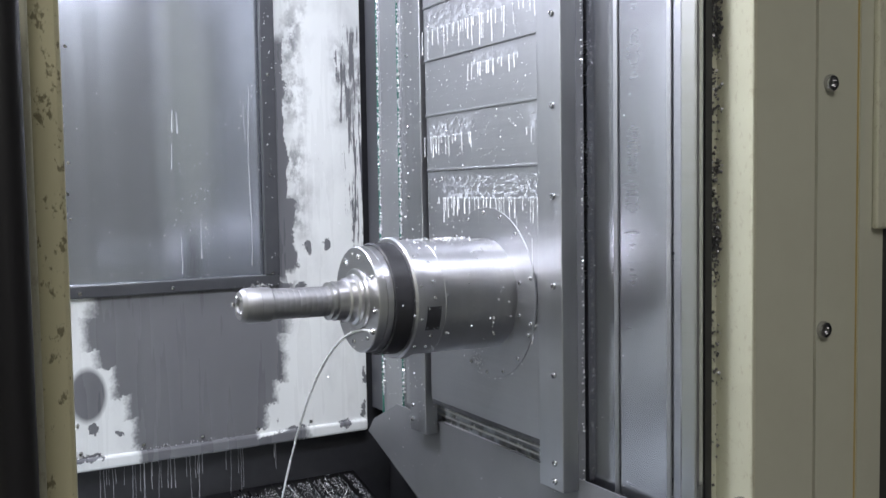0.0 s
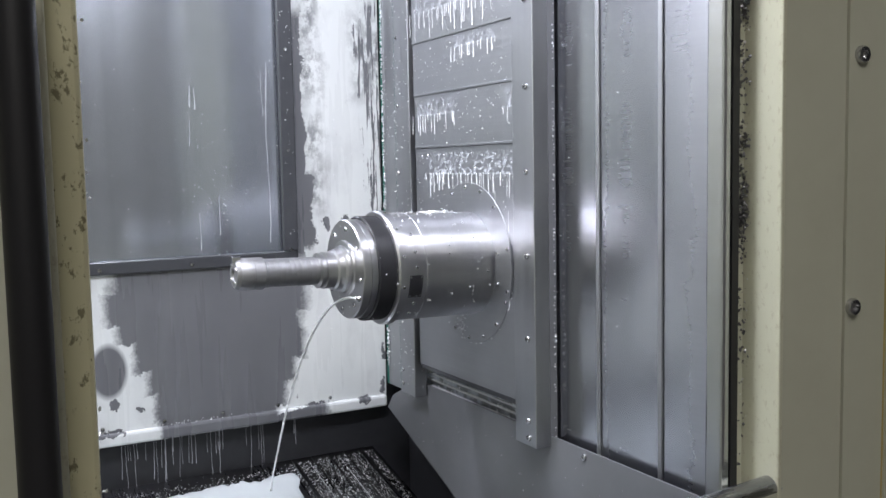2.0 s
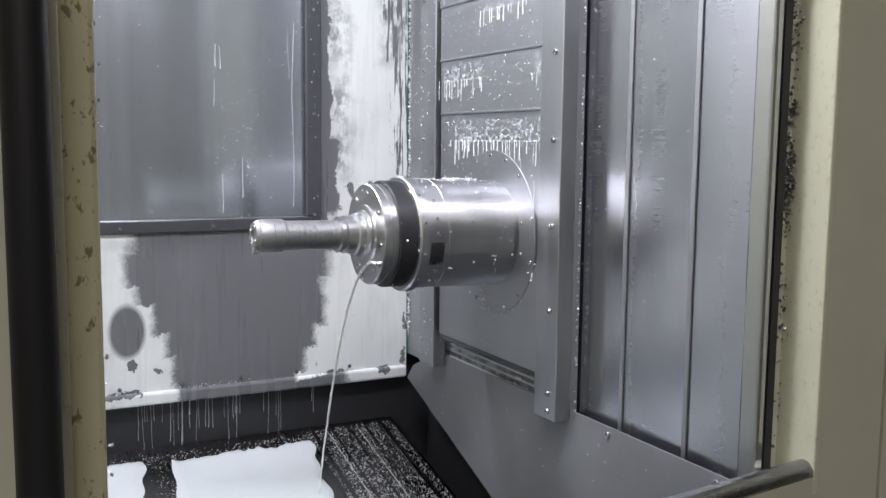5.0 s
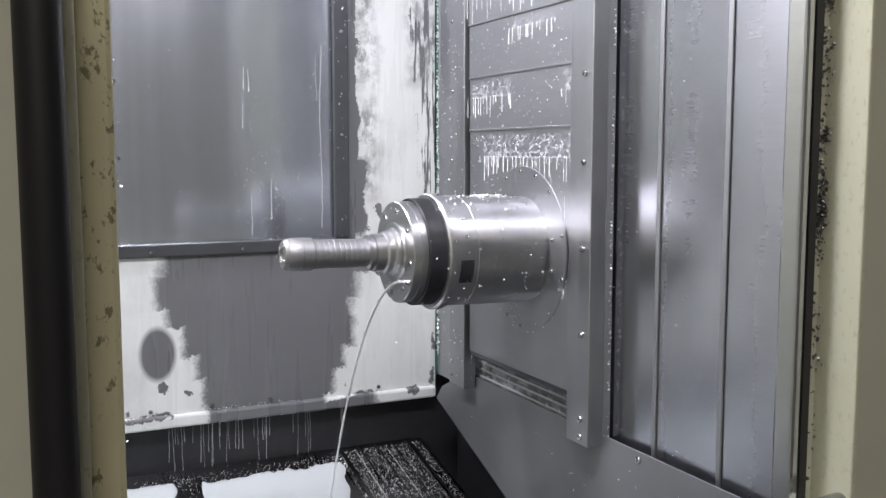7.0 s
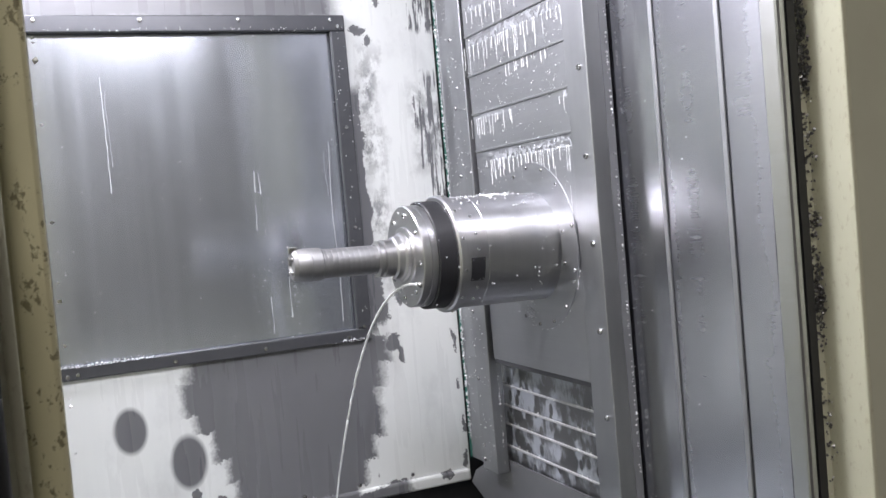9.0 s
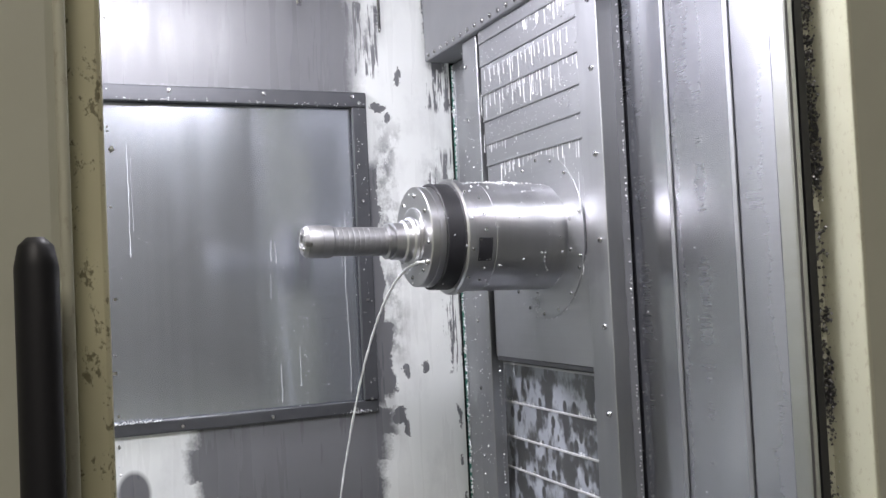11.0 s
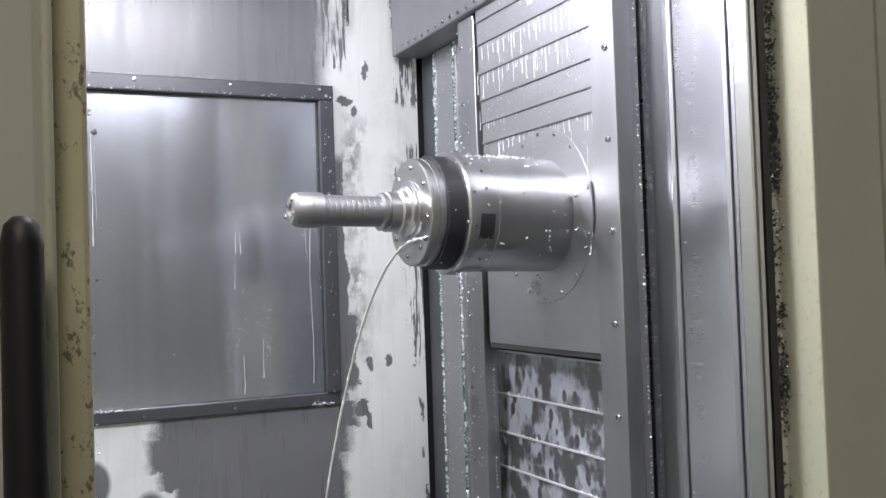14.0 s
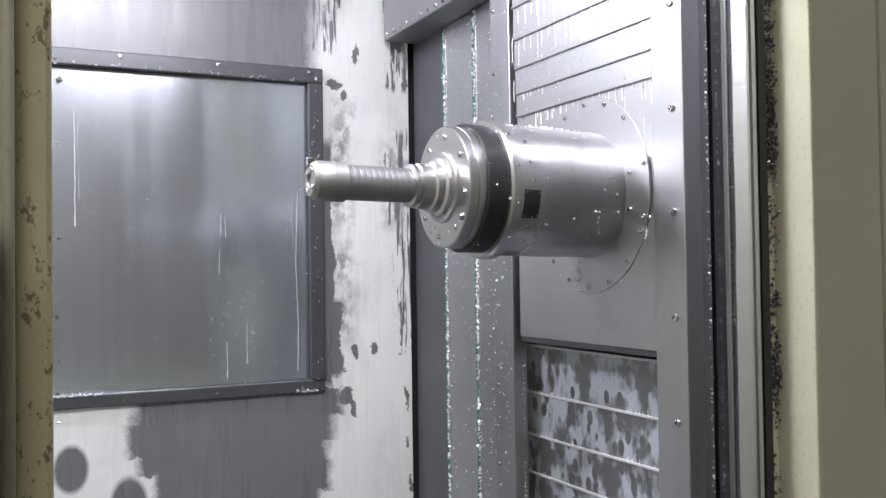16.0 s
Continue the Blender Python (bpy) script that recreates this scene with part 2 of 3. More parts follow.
    (-0.225, 1.42, 0.045, 0.09, 3), (-0.22, 1.43, 0.025, 0.05, 4), (-0.128, 1.33, 0.009, 0.028, 1), (-0.19, 1.25, 0.018, 0.012, 1), (-0.17, 1.22, 0.010, 0.014, 1), (-0.139, 0.575, 0.010, 0.024, 1), (-0.095, 0.585, 0.010, 0.016, 1), (-0.77, 1.57, 0.53, 0.30, 2),
]
WEAR = WEAR_LOW + WEAR_HIGH
ENAMEL_LOW = wall_paint("worn_enamel_lower", [w for w in WEAR if w[1] - 1.3 * w[3] < 0.55])
ENAMEL_HIGH = wall_paint("worn_enamel_upper", [w for w in WEAR if w[1] + 1.3 * w[3] > 0.46])


# ------------------------------------------------------------ mesh helpers
def part(name, bm, material, parent=None, label=""):
    me = bpy.data.meshes.new(name)
    bm.normal_update()
    bm.to_mesh(me)
    bm.free()
    me.materials.append(material)
    ob = new(name, me)
    ob.parent = parent
    if label:
        ob["label"] = label
    return ob


def box(x0, x1, y0, y1, z0, z1, bevel=0.0, bm=None):
    bm = bm or bmesh.new()
    res = bmesh.ops.create_cube(bm, size=1.0)
    vs = res["verts"]
    for v in vs:
        v.co = Vector((x0 + (v.co.x + 0.5) * (x1 - x0), y0 + (v.co.y + 0.5) * (y1 - y0), z0 + (v.co.z + 0.5) * (z1 - z0)))
    if bevel:
        es = list({e for v in vs for e in v.link_edges})
        bmesh.ops.bevel(bm, geom=es, offset=bevel, segments=2, affect="EDGES", profile=0.5)
    return bm


def lathe(profile, seg=64, axis="-x", bm=None, closed=True):
    """A turned piece: profile of (length along the axis, radius)."""
    bm = bm or bmesh.new()
    rings = []
    for l, r in profile:
        ring = []
        for i in range(seg):
            a = 2 * math.pi * i / seg
            c, s = r * math.cos(a), r * math.sin(a)
            ring.append(bm.verts.new((-l, c, s) if axis == "-x" else (c, s, l)))
        rings.append(ring)
    for p, q in zip(rings, rings[1:]):
        for i in range(seg):
            j = (i + 1) % seg
            f = bm.faces.new((p[i], p[j], q[j], q[i]))
            f.smooth = True
    if closed:
        bm.faces.new(rings[0])
        bm.faces.new(rings[-1])
    bmesh.ops.recalc_face_normals(bm, faces=bm.faces[:])
    for e in bm.edges:
        if len(e.link_faces) == 2 and e.link_faces[0].normal.angle(e.link_faces[1].normal, 0) > 0.5:
            e.smooth = False
    return bm


def prism_yz(poly, x0, x1):
    """A plate with the outline poly (y, z), from x0 to x1."""
    bm = bmesh.new()
    a = [bm.verts.new((x0, y, z)) for y, z in poly]
    c = [bm.verts.new((x1, y, z)) for y, z in poly]
    n = len(poly)
    bm.faces.new(a)
    bm.faces.new(c[::-1])
    for i in range(n):
        bm.faces.new((a[i], a[(i + 1) % n], c[(i + 1) % n], c[i]))
    bmesh.ops.recalc_face_normals(bm, faces=bm.faces[:])
    return bm


def tube(points, radius, seg=10):
    bm = bmesh.new()
    rings = []
    pts = [Vector(p) for p in points]
    for i, p in enumerate(pts):
        d = (pts[min(i + 1, len(pts) - 1)] - pts[max(i - 1, 0)]).normalized()
        u = d.orthogonal().normalized()
        w = d.cross(u)
        r = radius[i] if isinstance(radius, (list, tuple)) else radius
        rings.append([bm.verts.new(p + r * (math.cos(2 * math.pi * k / seg) * u + math.sin(2 * math.pi * k / seg) * w)) for k in range(seg)])
    for p, q in zip(rings, rings[1:]):
        best = min(range(seg), key=lambda o: (p[0].co - q[o].co).length)
        for i in range(seg):
            f = bm.faces.new((p[i], p[(i + 1) % seg], q[(i + 1 + best) % seg], q[(i + best) % seg]))
            f.smooth = True
    bm.faces.new(rings[0][::-1])
    bm.faces.new(rings[-1])
    bmesh.ops.recalc_face_normals(bm, faces=bm.faces[:])
    return bm


def empty(name, label, category, group="", kind="", at=(0, 0, 0)):
    ob = new(name)
    ob.location = at
    return tagged(ob, label, category, group, kind)


BOLT_MESH = {}


def bolt_mesh(r, way, socket=True):
    """A socket screw head that stands out along way ('-x' or '-y')."""
    key = (r, way, socket)
    if key not in BOLT_MESH:
        bm = lathe([(-0.001, r), (0.35 * r, r), (0.62 * r, r * 0.86), (0.66 * r, r * 0.5), (0.25 * r, r * 0.46)], 14)
        if way == "-y":
            bm.transform(Matrix.Rotation(math.pi / 2, 4, "Z"))
        me = bpy.data.meshes.new("bolt")
        bm.to_mesh(me)
        bm.free()
        me.materials.append(BOLT)
        BOLT_MESH[key] = me
    return BOLT_MESH[key]


def bolt(parent, at, r=0.006, way="-x"):
    ob = new("bolt", bolt_mesh(r, way))
    ob.location = at
    ob.parent = parent
    return ob


# ------------------------------------------------------------ the machine's walls
# left wall: enamel sheet, y = 0, with a steel panel in a dark frame
WX0, WX1, WZ0, WZ1 = -0.974, -0.221, 0.487, 1.284
wall_left = empty("wall_left", "white enamelled machine wall with paint worn to grey", "wall", kind="structure")
WALL_SEAM = WZ0 + 0.02
part("lower_sheet", box(-1.32, 0.015, 0.0, 0.02, 0.10, WALL_SEAM), ENAMEL_LOW, wall_left)
bm = bmesh.new()
box(-1.32, WX0 + 0.02, 0.0, 0.02, WALL_SEAM, 1.85, bm=bm)
box(WX1 - 0.02, 0.015, 0.0, 0.02, WALL_SEAM, 1.85, bm=bm)
box(WX0 + 0.02, WX1 - 0.02, 0.0, 0.02, WZ1 - 0.02, 1.85, bm=bm)
part("upper_sheet", bm, ENAMEL_HIGH, wall_left)
bm = box(-1.32, 0.013, -0.012, 0.018, 0.088, 0.118, 0.006)
part("lower_lip", bm, ENAMEL_LOW, wall_left, "rolled lower lip of the enamelled wall")
for i in range(9):
    bolt(wall_left, (-0.145 - 0.14 * i, -0.001, 0.13), 0.005, "-y")

window_1 = empty("window_1", "brushed steel inspection panel in a dark bolted frame", "window", kind="structure")
part("panel", box(WX0 + 0.02, WX1 - 0.02, 0.008, 0.014, WZ0 + 0.02, WZ1 - 0.02), STEEL_PANEL, window_1, "brushed stainless sheet streaked with coolant")
FW = 0.038
frame_top = part("frame_top", box(WX0, WX1, -0.014, -0.001, WZ1 - FW, WZ1, 0.003), FRAME, window_1)
frame_bottom = part("frame_bottom", box(WX0, WX1, -0.010, -0.001, WZ0, WZ0 + FW * 0.8, 0.003), FRAME, window_1)
frame_right = part("frame_side", box(WX1 - FW, WX1, -0.014, -0.001, WZ0 + FW * 0.8, WZ1 - FW, 0.003), FRAME, window_1)
frame_left = part("frame_side", box(WX0, WX0 + FW, -0.014, -0.001, WZ0 + FW * 0.8, WZ1 - FW, 0.003), FRAME, window_1)
for z in (0.521, 0.766, 1.011, 1.256):
    bolt(frame_right, (WX1 - 0.020, -0.014, z), 0.005, "-y")
    bolt(frame_left, (WX0 + 0.017, -0.014, z), 0.005, "-y")
for x in (-0.921, -0.7, -0.479, -0.258):
    bolt(frame_top, (x, -0.014, WZ1 - 0.012), 0.005, "-y")
for x in (-0.903, -0.695, -0.487, -0.279):
    bolt(frame_bottom, (x, -0.010, WZ0 + 0.012), 0.005, "-y")

# right wall: dark lower panel and header, static
wall_right = empty("wall_right", "dark steel wall behind the spindle column", "wall", kind="structure")
part("lower_panel", prism_yz([(-0.235, 0.203), (-1.32, 0.209), (-1.32, -0.1), (-0.66, -0.1), (-0.60, -0.098), (-0.067, 0.102), (-0.1, 0.14)], -0.012, -0.008), STEEL_DARK, wall_right, "dark grey lower panel with screws")
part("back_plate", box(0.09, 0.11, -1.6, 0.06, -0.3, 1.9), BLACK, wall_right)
part("header", box(-0.060, 0.09, -1.32, -0.02, 1.366, 1.9, 0.004), STEEL_DARK, wall_right, "dark header plate with a row of screws")
for y, z in ((-0.907, 0.193), (-1.177, 0.197)):
    bolt(wall_right, (-0.012, y, z), 0.0065)
for i in range(30):
    bolt(wall_right, (-0.060, -0.05 - 0.04 * i, 1.378), 0.006)
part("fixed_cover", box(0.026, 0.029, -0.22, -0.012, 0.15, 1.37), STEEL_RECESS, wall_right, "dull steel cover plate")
part("end_post", box(-0.02, 0.03, -1.262, -1.238, 0.15, 1.9, 0.006), STEEL_COVER, wall_right, "bright steel edge strip")

# floor: sloping way cover and the black sheet that darkens the recess behind it
floor = empty("floor", "dark wet steel cover sloping to the front", "floor", kind="structure")
SL = math.tan(radians(13))
bm = bmesh.new()
pts = [(-1.35, 0.02), (-0.02, 0.02), (-0.02, -0.43), (-1.35, -0.43)]
top = [bm.verts.new((x, y, -0.028 + SL * y)) for x, y in pts]
bot = [bm.verts.new((x, y, -0.048 + SL * y)) for x, y in pts]
bm.faces.new(top)
bm.faces.new(bot[::-1])
for i in range(4):
    bm.faces.new((top[i], top[(i + 1) % 4], bot[(i + 1) % 4], bot[i]))
bmesh.ops.recalc_face_normals(bm, faces=bm.faces[:])
part("sloping_cover", bm, STEEL_FLOOR, floor)
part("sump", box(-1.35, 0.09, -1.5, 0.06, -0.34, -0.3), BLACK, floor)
# black sheet put in for the shade of the gap behind and under the wall
wall_recess = tagged(part("wall_recess", box(-1.35, 0.09, 0.022, 0.05, -0.3, 1.88), BLACK), "black sheet standing for the shaded recess behind the machine wall", "wall", kind="structure")
wall_far = tagged(part("wall_far", box(-1.37, -1.32, -1.45, 0.05, -0.3, 1.9), CREAM), "enamelled end wall of the machine", "wall", kind="structure")
ceiling = tagged(part("ceiling", box(-1.37, 0.11, -1.5, 0.06, 1.85, 1.9), CREAM_SHADE), "painted machine roof", "ceiling", kind="structure")

# front: door frame, sill and door leaf
DY = -1.42
door_frame = empty("door_frame", "cream painted door frame of the machine", "door frame", kind="structure")
part("edge_strip", box(-0.189, -0.175, DY, DY + 0.03, 0.30, 1.9, 0.004), STEEL_COVER, door_frame, "bright worn steel edge strip")
part("seal", box(-0.175, -0.164, DY, DY + 0.04, 0.30, 1.9), RUBBER, door_frame)
part("inner_jamb", box(-0.164, -0.139, DY + 0.01, DY + 0.05, 0.30, 1.9), CREAM_SHADE, door_frame)
FY = DY - 0.048
part("jamb", box(-0.146, -0.139, FY, DY + 0.05, 0.30, 1.9, 0.002), CREAM, door_frame, "cream reveal of the door opening")
part("jamb_panel", box(-0.139, -0.036, FY + 0.002, FY + 0.05, -0.9, 1.9), CREAM_SHADE, door_frame)
part("jamb_panel", box(-0.033, 0.040, FY, FY + 0.05, -0.9, 1.9), CREAM_SHADE, door_frame)
part("sealant", box(0.040, 0.0435, FY, FY + 0.04, -0.9, 1.9), SEALANT, door_frame, "yellowed line of sealant")
part("side_panel", box(0.0435, 1.0, FY - 0.003, FY + 0.05, -0.9, 1.9), CREAM_SHADE, door_frame)
part("cover_sheet", box(0.066, 0.9, FY - 0.012, FY - 0.003, 0.66, 1.9, 0.003), CREAM, door_frame)
part("lintel", box(-1.4, -0.134, DY, DY + 0.05, 1.9, 2.3), CREAM_SHADE, door_frame)
part("upper_front", box(-2.2, 1.0, FY, DY + 0.05, 2.3, 2.6), CREAM_SHADE, door_frame)
part("sill_tube", tube([(-1.4, -1.605, 0.325), (-0.136, -1.452, 0.325)], 0.014, 16), STEEL_COVER, door_frame, "worn steel sill tube")
bm = bmesh.new()
plan = [(-0.139, -1.466), (-0.139, DY), (-1.4, -1.573), (-1.4, -1.619)]
low, high = [[bm.verts.new((x, y, z)) for x, y in plan] for z in (-0.9, 0.322)]
bm.faces.new(low)
bm.faces.new(high[::-1])
for i in range(4):
    bm.faces.new((low[i], high[i], high[(i + 1) % 4], low[(i + 1) % 4]))
bmesh.ops.recalc_face_normals(bm, faces=bm.faces[:])
part("apron", bm, CREAM_SHADE, door_frame)
for x, z in ((-0.013, 0.844), (-0.022, 0.536), (-0.006, 1.15)):
    bolt(door_frame, (x, FY, z), 0.011, "-y")

door_1 = empty("door_1", "cream sliding machine door standing open with a black pull handle", "door", kind="structure")
part("leaf", box(-1.75, -0.962, -1.73, -1.66, -0.2, 2.0, 0.006), CREAM_SHADE, door_1)
part("edge_bead", tube([(-0.961, -1.728, -0.2), (-0.961, -1.728, 2.0)], 0.003, 10), CREAM, door_1)
part("edge_strip", box(-0.960, -0.940, -1.71, -1.67, -0.2, 2.0, 0.003), CREAM_SPOT, door_1, "pitted cream edge of the door")
HX, HY = -0.975, -1.762
handle = part("handle", tube([(HX, HY, 0.520), (HX, HY, 0.524), (HX, HY, 0.534), (HX, HY, 0.817), (HX, HY, 0.827), (HX, HY, 0.831)], [0.004, 0.008, 0.0100, 0.0100, 0.008, 0.004], 20), RUBBER, door_1, "black plastic pull handle")
for z in (0.58, 0.79):
    part("handle_foot", box(HX - 0.006, HX + 0.006, -1.757, -1.729, z - 0.012, z + 0.012, 0.002), RUBBER, handle)

# factory hall round the machine
hall_floor = tagged(part("hall_floor", box(-6, 5, -7, 3, -0.95, -0.9), CONCRETE), "bare concrete shop floor", "floor", kind="structure")
hall_ceiling = tagged(part("hall_ceiling", box(-6, 5, -7, 3, 4.2, 4.25), HALL_WALL), "painted shop ceiling", "ceiling", kind="structure")
for nm, b in (("wall_south", (-6, 5, -7.05, -7, -0.9, 4.2)), ("wall_north", (-6, 5, 3, 3.05, -0.9, 4.2)), ("wall_west", (-6.05, -6, -7, 3, -0.9, 4.2)), ("wall_east", (5, 5.05, -7, 3, -0.9, 4.2))):
    tagged(part(nm, box(*b), HALL_WALL), "plain painted shop wall", "wall", kind="structure")

# work lights under the machine roof
light = empty("work_light", "small round work light on the machine roof", "lamp")
part("housing", box(LAMP[0] - 0.11, LAMP[0] + 0.02, LAMP[1] - 0.06, LAMP[1] + 0.11, LAMP[2] + 0.06, 1.85, 0.012), FRAME, light)
part("diffuser", box(LAMP[0] - 0.07, LAMP[0] - 0.0, LAMP[1] - 0.03, LAMP[1] + 0.07, LAMP[2] + 0.048, LAMP[2] + 0.06), GLOW, light, "glowing white diffuser")
light = empty("strip_light", "enclosed strip work light above the door", "lamp")
part("housing", box(FRONT_LAMP[0] - 0.38, FRONT_LAMP[0] + 0.38, FRONT_LAMP[1] - 0.12, FRONT_LAMP[1] + 0.12, FRONT_LAMP[2], 1.85, 0.01), FRAME, light)
part("diffuser", box(FRONT_LAMP[0] - 0.35, FRONT_LAMP[0] + 0.35, FRONT_LAMP[1] - 0.11, FRONT_LAMP[1] + 0.11, FRONT_LAMP[2] - 0.008, FRONT_LAMP[2]), GLOW, light, "glowing white diffuser")
light = empty("hall_light", "hanging shop strip light", "lamp")
part("diffuser", box(-2.3, -0.9, -5.7, -2.7, 4.13, 4.16), GLOW_HALL, light, "glowing white diffuser")

# ------------------------------------------------------------ what moves
# column place along y and head height, by seconds
COL = [(0, -0.852), (0.5, -0.799), (1, -0.749), (1.5, -0.700), (2, -0.702), (2.5, -0.721), (3, -0.726), (4.5, -0.726), (5, -0.688), (5.2, -0.686), (7.5, -0.699), (8.5, -0.702), (9.5, -0.707), (12.45, -0.706), (13, -0.755), (13.5, -0.805), (14, -0.856), (14.5, -0.906), (15, -0.955), (15.5, -1.005), (15.8, -1.034), (16, -1.036)]
HEAD = [(0, 0.470), (5.2, 0.470), (6.8, 0.470), (7, 0.481), (7.5, 0.525), (8, 0.564), (8.5, 0.609), (9, 0.654), (9.5, 0.698), (10, 0.741), (11.3, 0.854), (11.5, 0.859), (16, 0.859)]
TIMES = sorted({t for t, _ in COL} | {t for t, _ in HEAD})


def at(rows, t):
    return float(np.interp(t, [r[0] for r in rows], [r[1] for r in rows]))


def build_column():
    col = empty("spindle_column", "grey steel column frame that carries the spindle head", "machine column")
    bar = part("side_bar", box(-0.046, -0.0125, -0.102, -0.030, 0.186, 1.364, 0.002), STEEL_COL, col)
    strip = part("side_strip", box(-0.045, -0.014, 0.408, 0.484, 0.178, 1.364, 0.002), STEEL_COL, col)
    part("bar_back", box(-0.0125, 0.004, -0.100, -0.030, 0.2, 1.36), STEEL_DARK, col)
    part("slat_guide", box(0.004, 0.03, -0.042, -0.034, 0.2, 1.36), BLACK, col)
    part("backing", box(0.055, 0.06, -0.05, 0.45, 0.2, 1.36), BLACK, col)
    for i in range(8):
        bolt(bar, (-0.046, -0.078, 0.235 + 0.157 * i - (0.03 if i == 7 else 0)), 0.006)
    bolt(bar, (-0.046, -0.078, 0.202), 0.006)
    for i in range(8):
        bolt(strip, (-0.045, 0.468, 0.235 + 0.157 * i - (0.03 if i == 7 else 0)), 0.005)
    bolt(strip, (-0.045, 0.468, 0.202), 0.005)
    return col


SLAT_Y0, SLAT_Y1 = -0.033, 0.395
# upper slats: lower edge with the head down, and the share of the head's travel that they make
UPPER = [(0.763, 0.812), (0.880, 0.622), (0.997, 0.448), (1.110, 0.305), (1.218, 0.19), (1.31, 0.08)]
LOWER = [(0.241, 0.995), (0.228, 0.79), (0.215, 0.612), (0.201, 0.458), (0.187, 0.26), (0.176, 0.08)]


def slat(name, x, height, up, material, label):
    """A cover slat; its moving edge lies at height 0 and carries a folded rim."""
    y0, y1 = (SLAT_Y0, SLAT_Y1 - 0.003) if up else (0.0, 0.464)
    ob = part(name, box(x, x + 0.0015, y0, y1, 0.0 if up else -height, height if up else 0.0), material)
    part("rim", box(x - 0.0024, x + 0.0015, y0, y1, -0.003, 0.0015, 0.0008), STEEL_COL if up else RIM, ob)
    return tagged(ob, label, "cover slat", "telescopic cover slats")


def build_head():
    head = empty("spindle_head", "round ground-steel spindle head with a dark ring, on its plate", "spindle")
    part("head_plate", box(-0.036, -0.026, SLAT_Y0, SLAT_Y1, -0.208, 0.29), STEEL_SLAT, head, "ground steel plate behind the spindle")
    part("plate_lip", box(-0.034, -0.006, SLAT_Y0, SLAT_Y1, -0.219, -0.208, 0.002), FRAME, head)
    AX.update(m=Matrix.Translation((-0.036, 0.156, 0.047)) @ Matrix(((1, 0, 0, 0), (0.013, 1, 0, 0), (-0.022, 0, 1, 0), (0, 0, 0, 1))))

    def turned(name, prof, mat, label="", seg=96):
        bm = lathe(prof, seg)
        bm.transform(AX["m"])
        return part(name, bm, mat, head, label)

    def sector(name, l0, l1, r0, r1, a0, a1, mat, label="", n=16):
        bm = bmesh.new()
        g = []
        for i in range(n + 1):
            a = radians(a0 + (a1 - a0) * i / n)
            g.append([bm.verts.new((-l, r * math.cos(a), r * math.sin(a))) for l, r in ((l0, r0), (l1, r0), (l1, r1), (l0, r1))])
        for p, q in zip(g, g[1:]):
            for k in range(4):
                bm.faces.new((p[k], p[(k + 1) % 4], q[(k + 1) % 4], q[k]))
        bm.faces.new(g[0])
        bm.faces.new(g[-1][::-1])
        bmesh.ops.recalc_face_normals(bm, faces=bm.faces[:])
        bm.transform(AX["m"])
        return part(name, bm, mat, head, label)

    def screw(l, r, a, size, way, on=None):
        """A screw at length l, radius r and angle a; it stands out along the axis or away from it."""
        ob = new("screw", bolt_mesh(size, "-x"))
        m = AX["m"] @ pose(0, 0, 0, a) @ Matrix.Translation((-l, r, 0))
        if way == "out":
            m = m @ pose(0, 0, 0, 0, 0, -90)
        ob.matrix_basis = Matrix.LocRotScale(m.translation, m.to_quaternion(), None)
        ob.parent = on or head

    disc = turned("base_disc", [(0, 0.168), (0.001, 0.168), (0.0016, 0.1674)], STEEL_SLAT)
    arc = sector("arc_cover", 0.0016, 0.005, 0.114, 0.171, 163, 199, STEEL_SLAT, "curved cover plate held by four screws")
    for r, a in ((0.162, 166), (0.162, 196), (0.124, 167), (0.124, 195)):
        screw(0.005, r, a, 0.0042, "face", arc)
    for i in range(14):
        screw(0.0016, 0.158, 205 + i * 22, 0.004, "face", disc)
    body = turned("body", [(0, 0.107), (0.155, 0.107), (0.1555, 0.1064), (0.157, 0.1064), (0.1575, 0.107), (0.204, 0.107), (0.205, 0.106)], STEEL_HEAD)
    plate = sector("data_plate", 0.165, 0.193, 0.106, 0.1078, 184, 208, RUBBER, "black rating plate with four rivets", 10)
    for l in (0.168, 0.19):
        for a in (186, 206):
            screw(l, 0.1078, a, 0.0016, "out", plate)
    for a in (160, 176, 216, 232, 140):
        screw(0.178, 0.107, a, 0.0034, "out", body)
    flange = turned("flange", [(0.2, 0.113), (0.214, 0.113), (0.218, 0.1095), (0.218, 0.1)], STEEL_TURNED)
    for i in range(12):
        screw(0.207, 0.113, 15 + i * 30, 0.003, "out", flange)
    turned("dark_ring", [(0.218, 0.103), (0.252, 0.103), (0.254, 0.101), (0.254, 0.09)], RUBBER, "black ring of the spindle nose")
    nose = turned("nose_plate", [(0.254, 0.097), (0.266, 0.097), (0.2665, 0.0955), (0.269, 0.0955), (0.2695, 0.097), (0.281, 0.0965), (0.283, 0.0945), (0.283, 0.05)], STEEL_TURNED, "turned nose plate with screws")
    for i in range(8):
        screw(0.283, 0.079, 10 + i * 45, 0.0045, "face", nose)
    turned("nose_ring", [(0.283, 0.057), (0.287, 0.056), (0.288, 0.054), (0.288, 0.04)], STEEL_HEAD)
    nozzle = bm = lathe([(0.27, 0.006), (0.285, 0.006), (0.289, 0.004)], 16)
    bm.transform(AX["m"] @ Matrix.Translation((0, -0.07, -0.05)))
    part("nozzle", bm, BOLT, head, "small steel coolant nozzle")
    return head


AX = {}
column = build_column()
head = build_head()
AXM = AX["m"]
